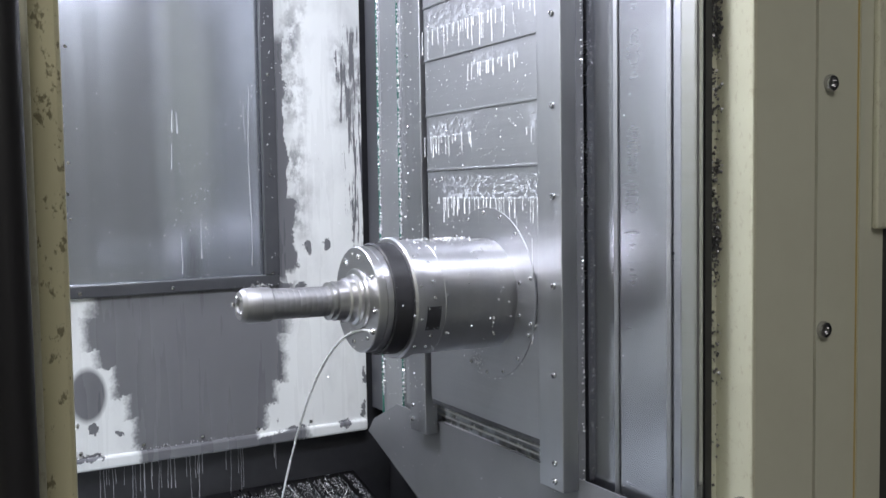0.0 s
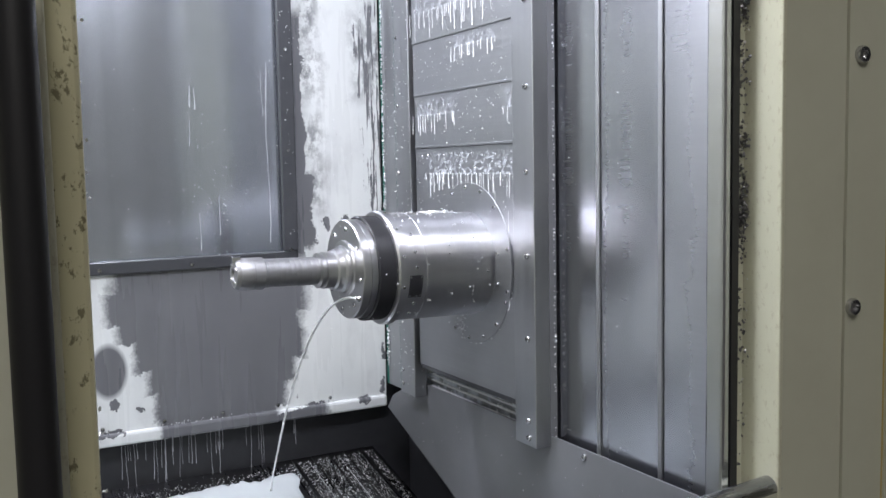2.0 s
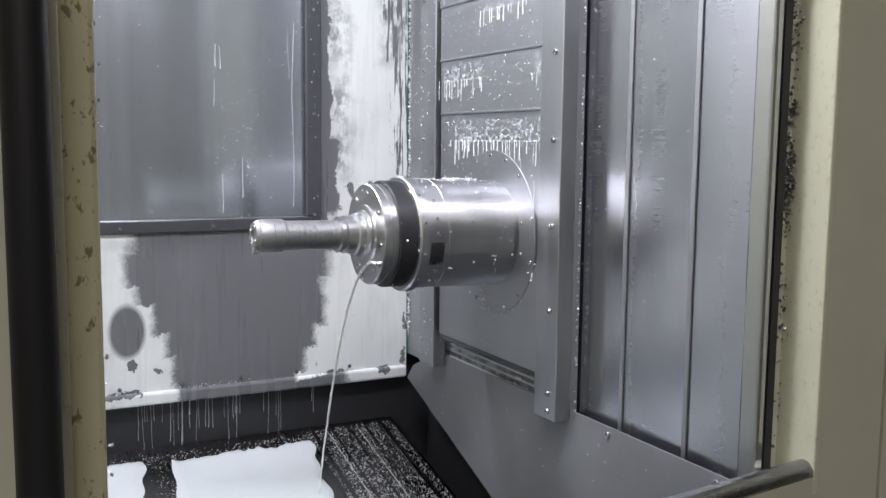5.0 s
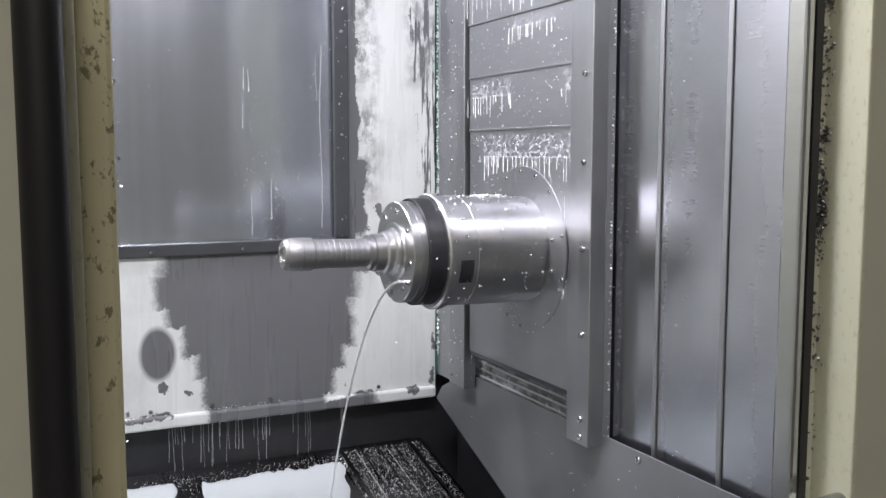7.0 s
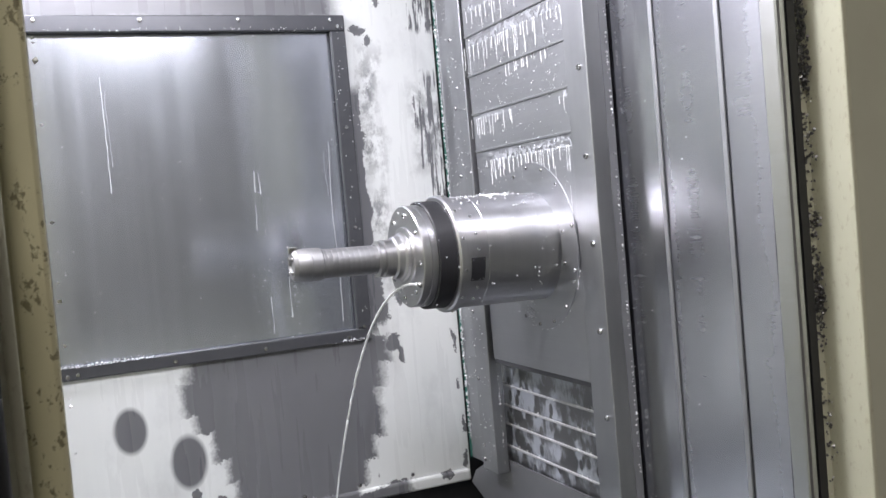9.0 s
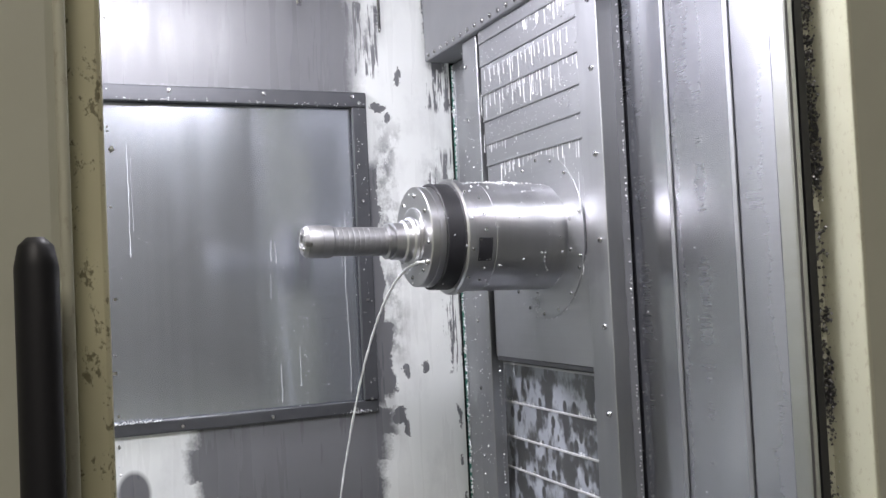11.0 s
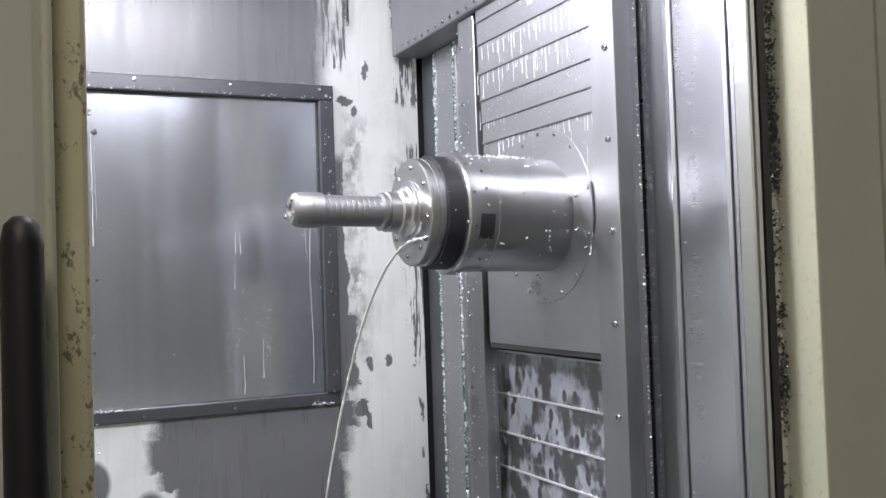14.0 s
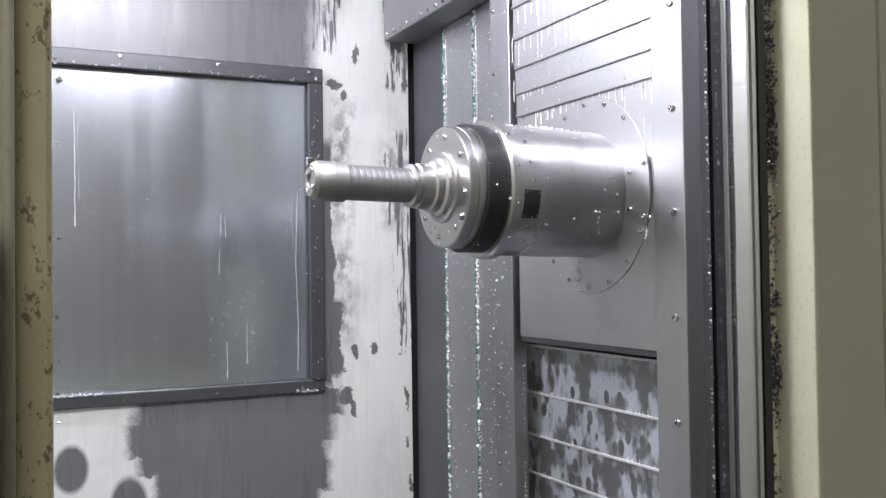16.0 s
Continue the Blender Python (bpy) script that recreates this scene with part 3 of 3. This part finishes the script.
uppers = [slat("upper_slat", -0.0385 - 0.0016 * i, 0.15, True, STEEL_SLAT, "ground steel cover slat with white coolant runs") for i in range(len(UPPER))]
lowers = [slat("lower_slat", 0.0085 - 0.0026 * i, 0.092, False, STEEL_MILKY, "dull steel cover slat filmed with milky coolant") for i in range(len(LOWER))]


def build_tool():
    tool = empty("boring_bar", "steel boring bar with a stepped head, turning in the spindle", "tool")
    part("collar", lathe([(0.288, 0.047), (0.294, 0.046), (0.297, 0.041), (0.308, 0.040), (0.311, 0.036), (0.330, 0.0355), (0.332, 0.031), (0.3355, 0.031), (0.336, 0.034), (0.341, 0.034), (0.343, 0.0275)], 64), STEEL_TURNED, tool)
    rings = [(0.336, 0.0272)]
    for i in range(10):
        l = 0.349 + 0.0102 * i
        rings += [(l, 0.0270), (l + 0.0004, 0.0267), (l + 0.0010, 0.0267), (l + 0.0017, 0.0270)]
    part("shaft", lathe(rings + [(0.452, 0.0268)], 48), STEEL_BAR, tool)
    part("cutter_head", lathe([(0.448, 0.0285), (0.451, 0.0305), (0.470, 0.0305), (0.4704, 0.0298), (0.4716, 0.0298), (0.472, 0.0305), (0.488, 0.0305), (0.490, 0.0295), (0.496, 0.029), (0.503, 0.024), (0.504, 0.012), (0.500, 0.011)], 48), STEEL_BAR, tool)
    part("insert", box(-0.507, -0.492, 0.022, 0.034, -0.004, 0.004, 0.001), BOLT, tool, "small bright cutting insert")
    for a in (45, 135, 225, 315):
        ob = new("screw", bolt_mesh(0.004, "-x"))
        ob.location = (-0.503, 0.018 * math.cos(radians(a)), 0.018 * math.sin(radians(a)))
        ob.parent = tool
    return tool


tool = build_tool()


def cover_plate(x, width, side, material):
    """A plate of the way cover; its leading edge lies at 0 and is folded over."""
    y0, y1 = (0.0, width) if side > 0 else (-width, 0.0)
    ob = part("way_cover_plate", box(x, x + 0.002, y0, y1, 0.15, 1.363), material)
    part("fold", box(x - 0.0012, x + 0.0022, -0.001 if side > 0 else -0.009, 0.009 if side > 0 else 0.001, 0.15, 1.363, 0.0011), STEEL_SLAT, ob)
    return tagged(ob, "bright scratched stainless telescopic cover plate", "cover plate", "telescopic way covers")


# leading edges that follow the column by a share of its travel
RIGHT = [(-1.037, 0.73, 0.008, 0.158), (-1.161, 0.50, 0.0105, 0.17)]
LEFT = [(-0.105, 0.58, 0.018, 0.15), (-0.230, 0.79, 0.0125, 0.10)]
right_plates = [cover_plate(x, w, 1, STEEL_COVER) for _, _, x, w in RIGHT]
fixed_plate = tagged(part("way_cover_plate", box(0.013, 0.015, -1.25, -1.065, 0.15, 1.363), STEEL_COVER), "bright scratched stainless telescopic cover plate", "cover plate", "telescopic way covers")
left_plates = [cover_plate(x, w, -1, STEEL_COL) for _, _, x, w in LEFT]


# ------------------------------------------------------------ coolant, chips and drops
RNG = random.Random(7)


def speck_mesh(places, size, material, name, parent=None, flat=0.6):
    """Many tiny facetted bits at the places, joined: each a squashed octahedron turned at random."""
    verts, faces = [], []
    for p in places:
        r = size * RNG.uniform(0.45, 1.5)
        rot = Euler((RNG.uniform(0, 6), RNG.uniform(0, 6), RNG.uniform(0, 6))).to_matrix()
        n = len(verts)
        for a in ((1, 0, 0), (-1, 0, 0), (0, 1, 0), (0, -1, 0), (0, 0, flat), (0, 0, -flat)):
            verts.append(Vector(p) + rot @ (Vector(a) * r))
        for i, j in ((0, 2), (2, 1), (1, 3), (3, 0)):
            faces.append((n + i, n + j, n + 4))
            faces.append((n + j, n + i, n + 5))
    me = bpy.data.meshes.new(name)
    me.from_pydata([tuple(v) for v in verts], [], faces)
    me.materials.append(material)
    ob = new(name, me)
    ob.parent = parent
    return tagged(ob, kind="stuff")


def runs(parent, name, x, lines, material, side="x", label=""):
    """Coolant runs on an upright sheet: lines of (u0, z0, z1, width), thin beads that taper and end in a drop."""
    bm = bmesh.new()
    for u, z0, z1, w in lines:
        n = max(3, int((z0 - z1) / 0.012))
        du = 0.0
        ring = []
        for i in range(n + 1):
            k = i / n
            du += RNG.uniform(-0.0011, 0.0011)
            ww = w * (0.6 + 0.4 * RNG.random()) * (1.5 if i >= n - 1 else 1.0)
            z = z0 + (z1 - z0) * k
            if side == "x":
                c = [(x, u + du - ww, z), (x - w * 0.7, u + du, z), (x, u + du + ww, z)]
            else:
                c = [(u + du - ww, x, z), (u + du, x - w * 0.7, z), (u + du + ww, x, z)]
            ring.append([bm.verts.new(q) for q in c])
        for a, b in zip(ring, ring[1:]):
            for j in range(2):
                bm.faces.new((a[j], a[j + 1], b[j + 1], b[j])).smooth = True
    bmesh.ops.recalc_face_normals(bm, faces=bm.faces[:])
    ob = part(name, bm, material, parent, label)
    return tagged(ob, kind="stuff")


def film_band(bm, x, y0, y1, z, h):
    """A lacy film of white coolant, denser at its lower edge, between z - h and z."""
    step = 0.0022
    ny, nz = int((y1 - y0) / step), max(2, int(h / step))
    seed = RNG.uniform(0, 50)
    for i in range(ny):
        for j in range(nz):
            y, zz = y0 + i * step, z - h + j * step
            k = j / nz
            lace = abs(noise.noise((y * 70 + seed, zz * 70, seed))) + 0.35 * noise.noise((y * 260, zz * 260, seed))
            edge = min(i, ny - i) / 6
            if (j == 0 and edge > 0.1) or (lace < 0.13 * (1.4 - k) and edge + noise.noise((zz * 90, seed, 0)) > 0.3):
                bm.faces.new([bm.verts.new(q) for q in ((x, y, zz), (x, y + step, zz), (x, y + step, zz + step), (x, y, zz + step))])


# white runs on the upper slats, in each slat's own space: y places and drips below a drying line
BANDS = [
    (uppers[0], -0.0393, [(-0.032, 0.01, 0.065, 0.04), (0.20, 0.38, 0.068, 0.035)], 0.05), (uppers[1], -0.0409, [(0.03, 0.2, 0.085, 0.02)], 0.03),
    (uppers[2], -0.0425, [(-0.03, 0.38, 0.06, 0.045)], 0.06), (uppers[3], -0.0441, [(0.0, 0.36, 0.05, 0.03)], 0.05), (uppers[4], -0.0457, [(0.0, 0.2, 0.05, 0.03)], 0.04),
    (head, -0.0368, [(-0.03, 0.33, 0.232, 0.048)], 0.055),
]
for ob, x, spans, drip in BANDS:
    bm = bmesh.new()
    lines = []
    for y0, y1, base, h in spans:
        film_band(bm, x, y0, y1, base + h, h)
        y = y0
        while y < y1:
            y += RNG.uniform(0.005, 0.028)
            lines.append((y, base + 0.003, base - RNG.uniform(0.2, 1.0) * drip, RNG.uniform(0.0007, 0.0015)))
    film = part("coolant_film", bm, FILM, ob, "ragged film of white coolant")
    film["kind"] = "stuff"
    runs(ob, "coolant_residue", x, lines, MILK, "x", "white coolant runs")
for k, ob in enumerate(uppers):
    x = -0.0385 - 0.0016 * k - 0.002
    speck_mesh([(x, RNG.uniform(SLAT_Y0, SLAT_Y1), RNG.uniform(0.004, 0.11)) for _ in range(110)], 0.0012, CHIP, "swarf_dust", ob)
for k, ob in enumerate(lowers):
    x = 0.0085 - 0.0026 * k - 0.001
    lines = []
    for _ in range(34):
        y = RNG.choice((RNG.uniform(0.005, 0.12), RNG.uniform(0.27, 0.45)))
        lines.append((y, RNG.uniform(0.004, 0.010), 0.0, RNG.uniform(0.0004, 0.0009)))
    if k:
        runs(ob, "drip_edge", x - 0.002, [(y, z0, z1, w) for y, z0, z1, w in lines], MILK, "x", "coolant drops along the slat rim")

# chips on the spindle head and its plate
pts = []
for _ in range(90):
    a, l = RNG.gauss(radians(95), 0.35), RNG.uniform(0.01, 0.2)
    pts.append(AXM @ Vector((-l, 0.1075 * math.cos(a), 0.1075 * math.sin(a))))
for _ in range(110):
    a, l = RNG.gauss(radians(92), 0.1), RNG.gauss(0.09, 0.02)
    pts.append(AXM @ Vector((-l, 0.109 * math.cos(a), 0.109 * math.sin(a))))
for _ in range(40):
    a, l = RNG.uniform(radians(120), radians(240)), RNG.uniform(0.01, 0.27)
    pts.append(AXM @ Vector((-l, 0.108 * math.cos(a), 0.108 * math.sin(a))))
for _ in range(16):
    a, r = RNG.uniform(0, 6.28), RNG.uniform(0.06, 0.09)
    pts.append(AXM @ Vector((-0.284, r * math.cos(a), r * math.sin(a))))
speck_mesh(pts, 0.0022, CHIP, "swarf_dust", head)
pts = [(-0.037, RNG.uniform(SLAT_Y0, SLAT_Y1), RNG.uniform(0.13, 0.28)) for _ in range(90)]
pts += [(-0.039, RNG.gauss(0.19, 0.012), RNG.gauss(-0.085, 0.012)) for _ in range(45)]
pts += [(-0.038, 0.15 + 0.168 * math.cos(a), 0.047 + 0.168 * math.sin(a)) for a in [RNG.uniform(3.2, 6.2) for _ in range(25)]]
speck_mesh(pts, 0.0016, CHIP, "swarf_dust", head)
runs(head, "coolant_residue", -0.0368, [(0.0, 0.16, -0.03, 0.0008), (0.05, 0.2, 0.15, 0.0008)], MILK, "x", "thin coolant run")

# chips on the column
pts = [(-0.050, RNG.uniform(0.40, 0.482), RNG.uniform(0.2, 1.35)) for _ in range(130)]
pts += [(-0.032, RNG.gauss(0.392, 0.002), RNG.uniform(0.2, 1.35)) for _ in range(160)]
pts += [(-0.002, RNG.gauss(-0.103, 0.0015), RNG.uniform(0.2, 1.35)) for _ in range(140)]
speck_mesh(pts, 0.0018, CHIP, "swarf_dust", column)
for ob, (_, _, x, w) in zip(left_plates, LEFT):
    speck_mesh([(x - 0.003, RNG.gauss(-0.002, 0.003), RNG.uniform(0.2, 1.36)) for _ in range(460)], 0.0029, CHIP, "swarf_dust", ob)
    speck_mesh([(x - 0.001, RNG.uniform(-w, 0), RNG.uniform(0.2, 1.36)) for _ in range(240)], 0.0014, CHIP, "swarf_dust", ob)
    part("wiper", box(x - 0.0035, x, 0.002, 0.006, 0.15, 1.363), WIPER, ob, "green wiper edge")
for ob, (_, _, x, w) in zip(right_plates, RIGHT):
    speck_mesh([(x - 0.001, RNG.uniform(0, w), RNG.uniform(0.2, 1.36)) for _ in range(40)], 0.001, CHIP, "swarf_dust", ob)

# wall: runs on the steel panel, drops along its frame and on the lower lip
PY = 0.0075
panel_runs = runs(None, "coolant_residue", PY, [(-0.795, 1.15, 0.89, 0.0012), (-0.786, 1.12, 0.95, 0.0005), (-0.41, 0.66, 0.565, 0.0011), (-0.283, 0.98, 0.54, 0.0012), (-0.298, 0.96, 0.85, 0.0006), (-0.47, 0.92, 0.87, 0.0013),
     (-0.463, 0.915, 0.865, 0.001), (-0.475, 0.84, 0.78, 0.001), (-0.46, 0.62, 0.53, 0.0012)], FILM, "y")
tagged(panel_runs, "white coolant runs down the steel panel", "coolant")
pts = [(RNG.gauss(-0.42, 0.05), PY - 0.001, RNG.gauss(0.72, 0.1)) for _ in range(120)]
pts += [(RNG.uniform(-0.95, -0.25), PY - 0.001, RNG.uniform(0.5, 1.25)) for _ in range(110)]
tagged(speck_mesh(pts, 0.0012, CHIP, "coolant_drops"), "bright drops clinging to the steel panel", "drops")
pts = [(RNG.uniform(WX0, WX1), -0.0145, WZ1 - 0.033 + RNG.gauss(0, 0.002)) for _ in range(60)]
pts += [(WX1 - 0.017 + RNG.gauss(0, 0.01), -0.015, RNG.uniform(0.5, 1.27)) for _ in range(40)]
pts += [(RNG.uniform(-0.96, -0.74), -0.011, WZ0 + 0.028 + abs(RNG.gauss(0, 0.004))) for _ in range(160)]
pts += [(RNG.gauss(-0.275, 0.022), -0.012, 0.492 + RNG.gauss(0, 0.002)) for _ in range(50)]
pts += [(RNG.uniform(-0.95, 0.0), -0.003, 0.121 + RNG.gauss(0, 0.002)) for _ in range(110)]
pts += [(RNG.uniform(-0.2, 0.0), -0.001, RNG.uniform(0.15, 1.35)) for _ in range(70)]
tagged(speck_mesh(pts, 0.0017, CHIP, "metal_chips"), "small bright chips stuck to the wall and frame", "chips")
lip_drips = runs(None, "coolant_drips", 0.015, [(RNG.uniform(-0.68, -0.2), 0.087, RNG.uniform(-0.04, 0.05), RNG.uniform(0.0003, 0.0008)) for _ in range(34)], FILM, "y")
tagged(lip_drips, "white coolant drips falling from the wall lip", "coolant")


# floor: ribs, milky pool and chips on the sloping cover
def on_floor(x, y, up=0.0):
    return (x, y, -0.028 + SL * y + up)


for x, w in ((-0.245, 0.010), (-0.195, 0.004), (-0.15, 0.004), (-0.105, 0.004), (-0.06, 0.012)):
    bm = bmesh.new()
    a = [bm.verts.new(on_floor(x + dx, y, up)) for y in (0.015, -0.428) for dx, up in ((-w / 2, 0.0), (-w / 2, 0.003), (w / 2, 0.003), (w / 2, 0.0))]
    for i in range(3):
        bm.faces.new((a[i], a[i + 1], a[i + 5], a[i + 4]))
    bmesh.ops.recalc_face_normals(bm, faces=bm.faces[:])
    part("rib", bm, STEEL_FLOOR, floor)


def pool(x0, x1, y0, y1, name, label):
    """A sheet of milky coolant with a wandering edge and soft ripples."""
    bm = bmesh.new()
    nx, ny = 60, 40
    g = {}
    for j in range(ny + 1):
        v = j / ny
        for i in range(nx + 1):
            u = i / nx
            ya = y0 + 0.012 * noise.noise((u * 9, 0.3, 1.0)) + 0.01 * noise.noise((u * 25, 2.3, 1.0))
            xa = x0 + 0.014 * noise.noise((v * 6, 5.1, 2.0)) - 0.05 * v
            xb = x1 + 0.014 * noise.noise((v * 6, 8.1, 3.0)) - 0.05 * v
            x, y = xa + (xb - xa) * u, ya + (y1 - ya) * v
            edge = min(u, 1 - u, v) * 30
            up = 0.0008 + 0.0035 * min(1, edge) + 0.002 * noise.noise((x * 9, y * 4, 0)) * min(1, edge)
            g[i, j] = bm.verts.new(on_floor(x, y, up))
    for j in range(ny):
        for i in range(nx):
            bm.faces.new((g[i, j], g[i + 1, j], g[i + 1, j + 1], g[i, j + 1])).smooth = True
    bmesh.ops.recalc_face_normals(bm, faces=bm.faces[:])
    return tagged(part(name, bm, FOAM), label, "coolant", kind="stuff")


pool(-0.60, -0.265, -0.045, -0.425, "coolant_pool", "milky white coolant pooled on the dark cover")
pool(-1.25, -0.665, -0.035, -0.425, "coolant_pool", "milky white coolant spread on the dark cover")
pts = [on_floor(RNG.uniform(-0.26, -0.03), RNG.uniform(-0.42, 0.0), 0.001) for _ in range(4200)]
pts += [on_floor(RNG.uniform(-0.66, -0.6), RNG.uniform(-0.42, -0.03), 0.001) for _ in range(250)]
pts += [on_floor(RNG.uniform(-0.75, -0.2), -0.03 + RNG.gauss(0, 0.012), 0.001) for _ in range(420)]
tagged(speck_mesh(pts, 0.0012, CHIP, "metal_chips"), "bright metal chips strewn over the dark cover", "chips")
film_lines = bmesh.new()
for _ in range(12):
    y, x = RNG.uniform(-0.42, -0.06), RNG.uniform(-0.26, -0.12)
    ln = RNG.uniform(0.02, 0.06)
    q = [on_floor(x, y, 0.0014), on_floor(x + ln, y, 0.0014), on_floor(x + ln, y - 0.0010, 0.0014), on_floor(x, y - 0.0010, 0.0014)]
    film_lines.faces.new([film_lines.verts.new(p) for p in q])
for x in (-0.21, -0.128):
    q = [on_floor(x, -0.02, 0.0014), on_floor(x + 0.0012, -0.02, 0.0014), on_floor(x + 0.0012, -0.42, 0.0014), on_floor(x, -0.42, 0.0014)]
    film_lines.faces.new([film_lines.verts.new(p) for p in q])
tagged(part("coolant_lines", film_lines, MILK), "fine white coolant lines on the dark cover", "coolant", kind="stuff")
pts = [(-0.0125, RNG.uniform(-1.2, -0.15), RNG.uniform(0.05, 0.18)) for _ in range(40)]
tagged(speck_mesh(pts, 0.001, CHIP, "metal_chips"), "bright chips on the dark lower panel", "chips")

# swarf caught on the door frame, chips on the door edge
pts = []
for z0, spread, n in ((1.0, 0.05, 190), (0.92, 0.03, 150), (1.12, 0.05, 150), (1.25, 0.06, 160), (0.74, 0.012, 40), (0.66, 0.028, 170), (0.82, 0.03, 30), (0.52, 0.03, 20), (0.45, 0.05, 16)):
    pts += [(-0.152 + RNG.gauss(0, 0.006), DY + 0.006 + RNG.gauss(0, 0.003), RNG.gauss(z0, spread)) for _ in range(int(n * 1.7))]
tagged(speck_mesh(pts, 0.0021, CHIP_DARK, "swarf"), "clumps of grey swarf caught in the door frame", "swarf")
pts = [(-0.149 + RNG.gauss(0, 0.007), DY + 0.003, RNG.uniform(0.35, 1.3)) for _ in range(90)]
pts += [(-0.937, -1.69 + RNG.gauss(0, 0.01), RNG.uniform(0.5, 1.05)) for _ in range(26)]
tagged(speck_mesh(pts, 0.0014, CHIP, "metal_chips"), "bright chips on the door frame and door edge", "chips")

# nozzles that hang from the machine roof
for x, y, z, ln in ((-0.19, -0.05, 1.44, 0.3), (-0.05, -0.12, 1.41, 0.3)):
    nz = empty("coolant_pipe", "thin bright coolant pipe hanging from the roof", "pipe", "roof coolant pipes")
    part("tube", tube([(x, y, z), (x, y, 1.85)], 0.004, 10), BOLT, nz)
    part("tip", tube([(x, y, z - 0.012), (x, y, z)], [0.002, 0.0045], 10), BOLT, nz)
nz = empty("spray_nozzle", "short steel spray nozzle under the roof", "nozzle")
part("tube", tube([(-0.40, -0.08, 1.475), (-0.40, -0.03, 1.60), (-0.40, 0.0, 1.62)], 0.006, 12), BOLT, nz)

# the coolant stream: short rigid lengths along its arc
NSEG, TAU = 22, 0.44
NOZ = (-0.036 - 0.285, 0.156 - 0.07 + 0.004, 0.047 - 0.05 + 0.006)
JET = [(0, 1.6, 0.0, -0.02), (1.5, 1.6, 0.0, -0.1), (2.5, 1.5, 0.0, -0.05), (3, 1.15, 0.0, 0.0), (3.5, 1.05, 0.1, -0.05), (4.5, 0.95, 0.15, -0.03), (5, 0.95, 0.1, 0.0), (7.5, 1.2, 0.0, -0.1),
       (8, 1.5, 0.05, -0.26), (9, 1.4, 0.1, -0.2), (10, 1.3, 0.1, -0.17), (12.5, 1.25, 0.15, -0.2), (14, 1.15, 0.1, -0.2), (14.3, 0.7, 0.0, -0.1), (14.5, 0.12, -0.3, 0.0), (16, 0.1, -0.3, 0.0)]


def jet_at(t, tau):
    vy = float(np.interp(t, [r[0] for r in JET], [r[1] for r in JET]))
    vz = float(np.interp(t, [r[0] for r in JET], [r[2] for r in JET]))
    vx = float(np.interp(t, [r[0] for r in JET], [r[3] for r in JET]))
    p = Vector((NOZ[0] + vx * tau, at(COL, t) + NOZ[1] + vy * tau, at(HEAD, t) + NOZ[2] + vz * tau - 4.9 * tau * tau))
    p.y = min(p.y, -0.012)
    return p


stream = []
for k in range(NSEG):
    a, b = jet_at(8, TAU * k / NSEG), jet_at(8, TAU * (k + 1) / NSEG)
    ln = (b - a).length * 1.12
    r = 0.0031 - 0.0012 * k / NSEG
    n = 5
    bm = tube([(RNG.uniform(-1, 1) * 0.0006 * (k > 6), RNG.uniform(-1, 1) * 0.0006 * (k > 6), -ln * (i / n - 0.0)) for i in range(n + 1)], [r * RNG.uniform(0.8, 1.15) for _ in range(n + 1)], 8)
    ob = tagged(part("coolant_stream", bm, MILK), "thin white stream of coolant falling from the spindle", "coolant", "lengths of the coolant stream")
    stream.append(ob)


def stream_rows(k):
    rows = []
    for t in sorted(set(TIMES) | {r[0] for r in JET} | {14.6, 14.8, 15.2}):
        a, b = jet_at(t, TAU * k / NSEG), jet_at(t, TAU * (k + 1) / NSEG)
        if t > 14.55:
            a, b = jet_at(14.5, TAU * k / NSEG), jet_at(14.5, TAU * (k + 1) / NSEG)
            drop = 4.9 * min(t - 14.5, 0.7) ** 2 * 6
            a, b = a - Vector((0, 0, drop)), b - Vector((0, 0, drop))
            if a.z < -0.25:
                a.z = -0.25 + 0.002 * k
                b = a - Vector((0, 0, 0.04))
        floor_z = -0.03 + SL * a.y
        if t <= 14.55 and a.z < floor_z - 0.01:
            a.z = floor_z - 0.03
            b = a + Vector((0, 0.02, -0.03))
        rows.append((t, look(a, b)))
    return rows


def motions():
    """Column along its rail, head up the column, slats and covers in between, tool in the spindle."""
    walk(column, [(t, pose(0, at(COL, t), 0)) for t in TIMES])
    walk(head, [(t, pose(0, at(COL, t), at(HEAD, t))) for t in TIMES])
    for ob, (z, f) in zip(uppers, UPPER):
        walk(ob, [(t, pose(0, at(COL, t), z + f * (at(HEAD, t) - 0.469))) for t in TIMES])
    for ob, (z, f) in zip(lowers, LOWER):
        walk(ob, [(t, pose(0, at(COL, t), z + f * (at(HEAD, t) - 0.469))) for t in TIMES])
    for ob, (y, f, _, _) in zip(right_plates, RIGHT):
        walk(ob, [(t, pose(0, y + f * (at(COL, t) + 0.852), 0)) for t in TIMES])
    for ob, (y, f, _, _) in zip(left_plates, LEFT):
        walk(ob, [(t, pose(0, y + f * (at(COL, t) + 0.852), 0)) for t in TIMES])
    rows = []
    for i in range(161):
        t = i * 0.1
        rows.append((t, pose(0, at(COL, t), at(HEAD, t)) @ Matrix.Translation((-0.036, 0.156, 0.047)) @ pose(0, 0, 0, 0, 1.26, 0.74) @ pose(0, 0, 0, 77 * i)))
    walk(tool, rows)
    for k, ob in enumerate(stream):
        walk(ob, stream_rows(k))


motions()
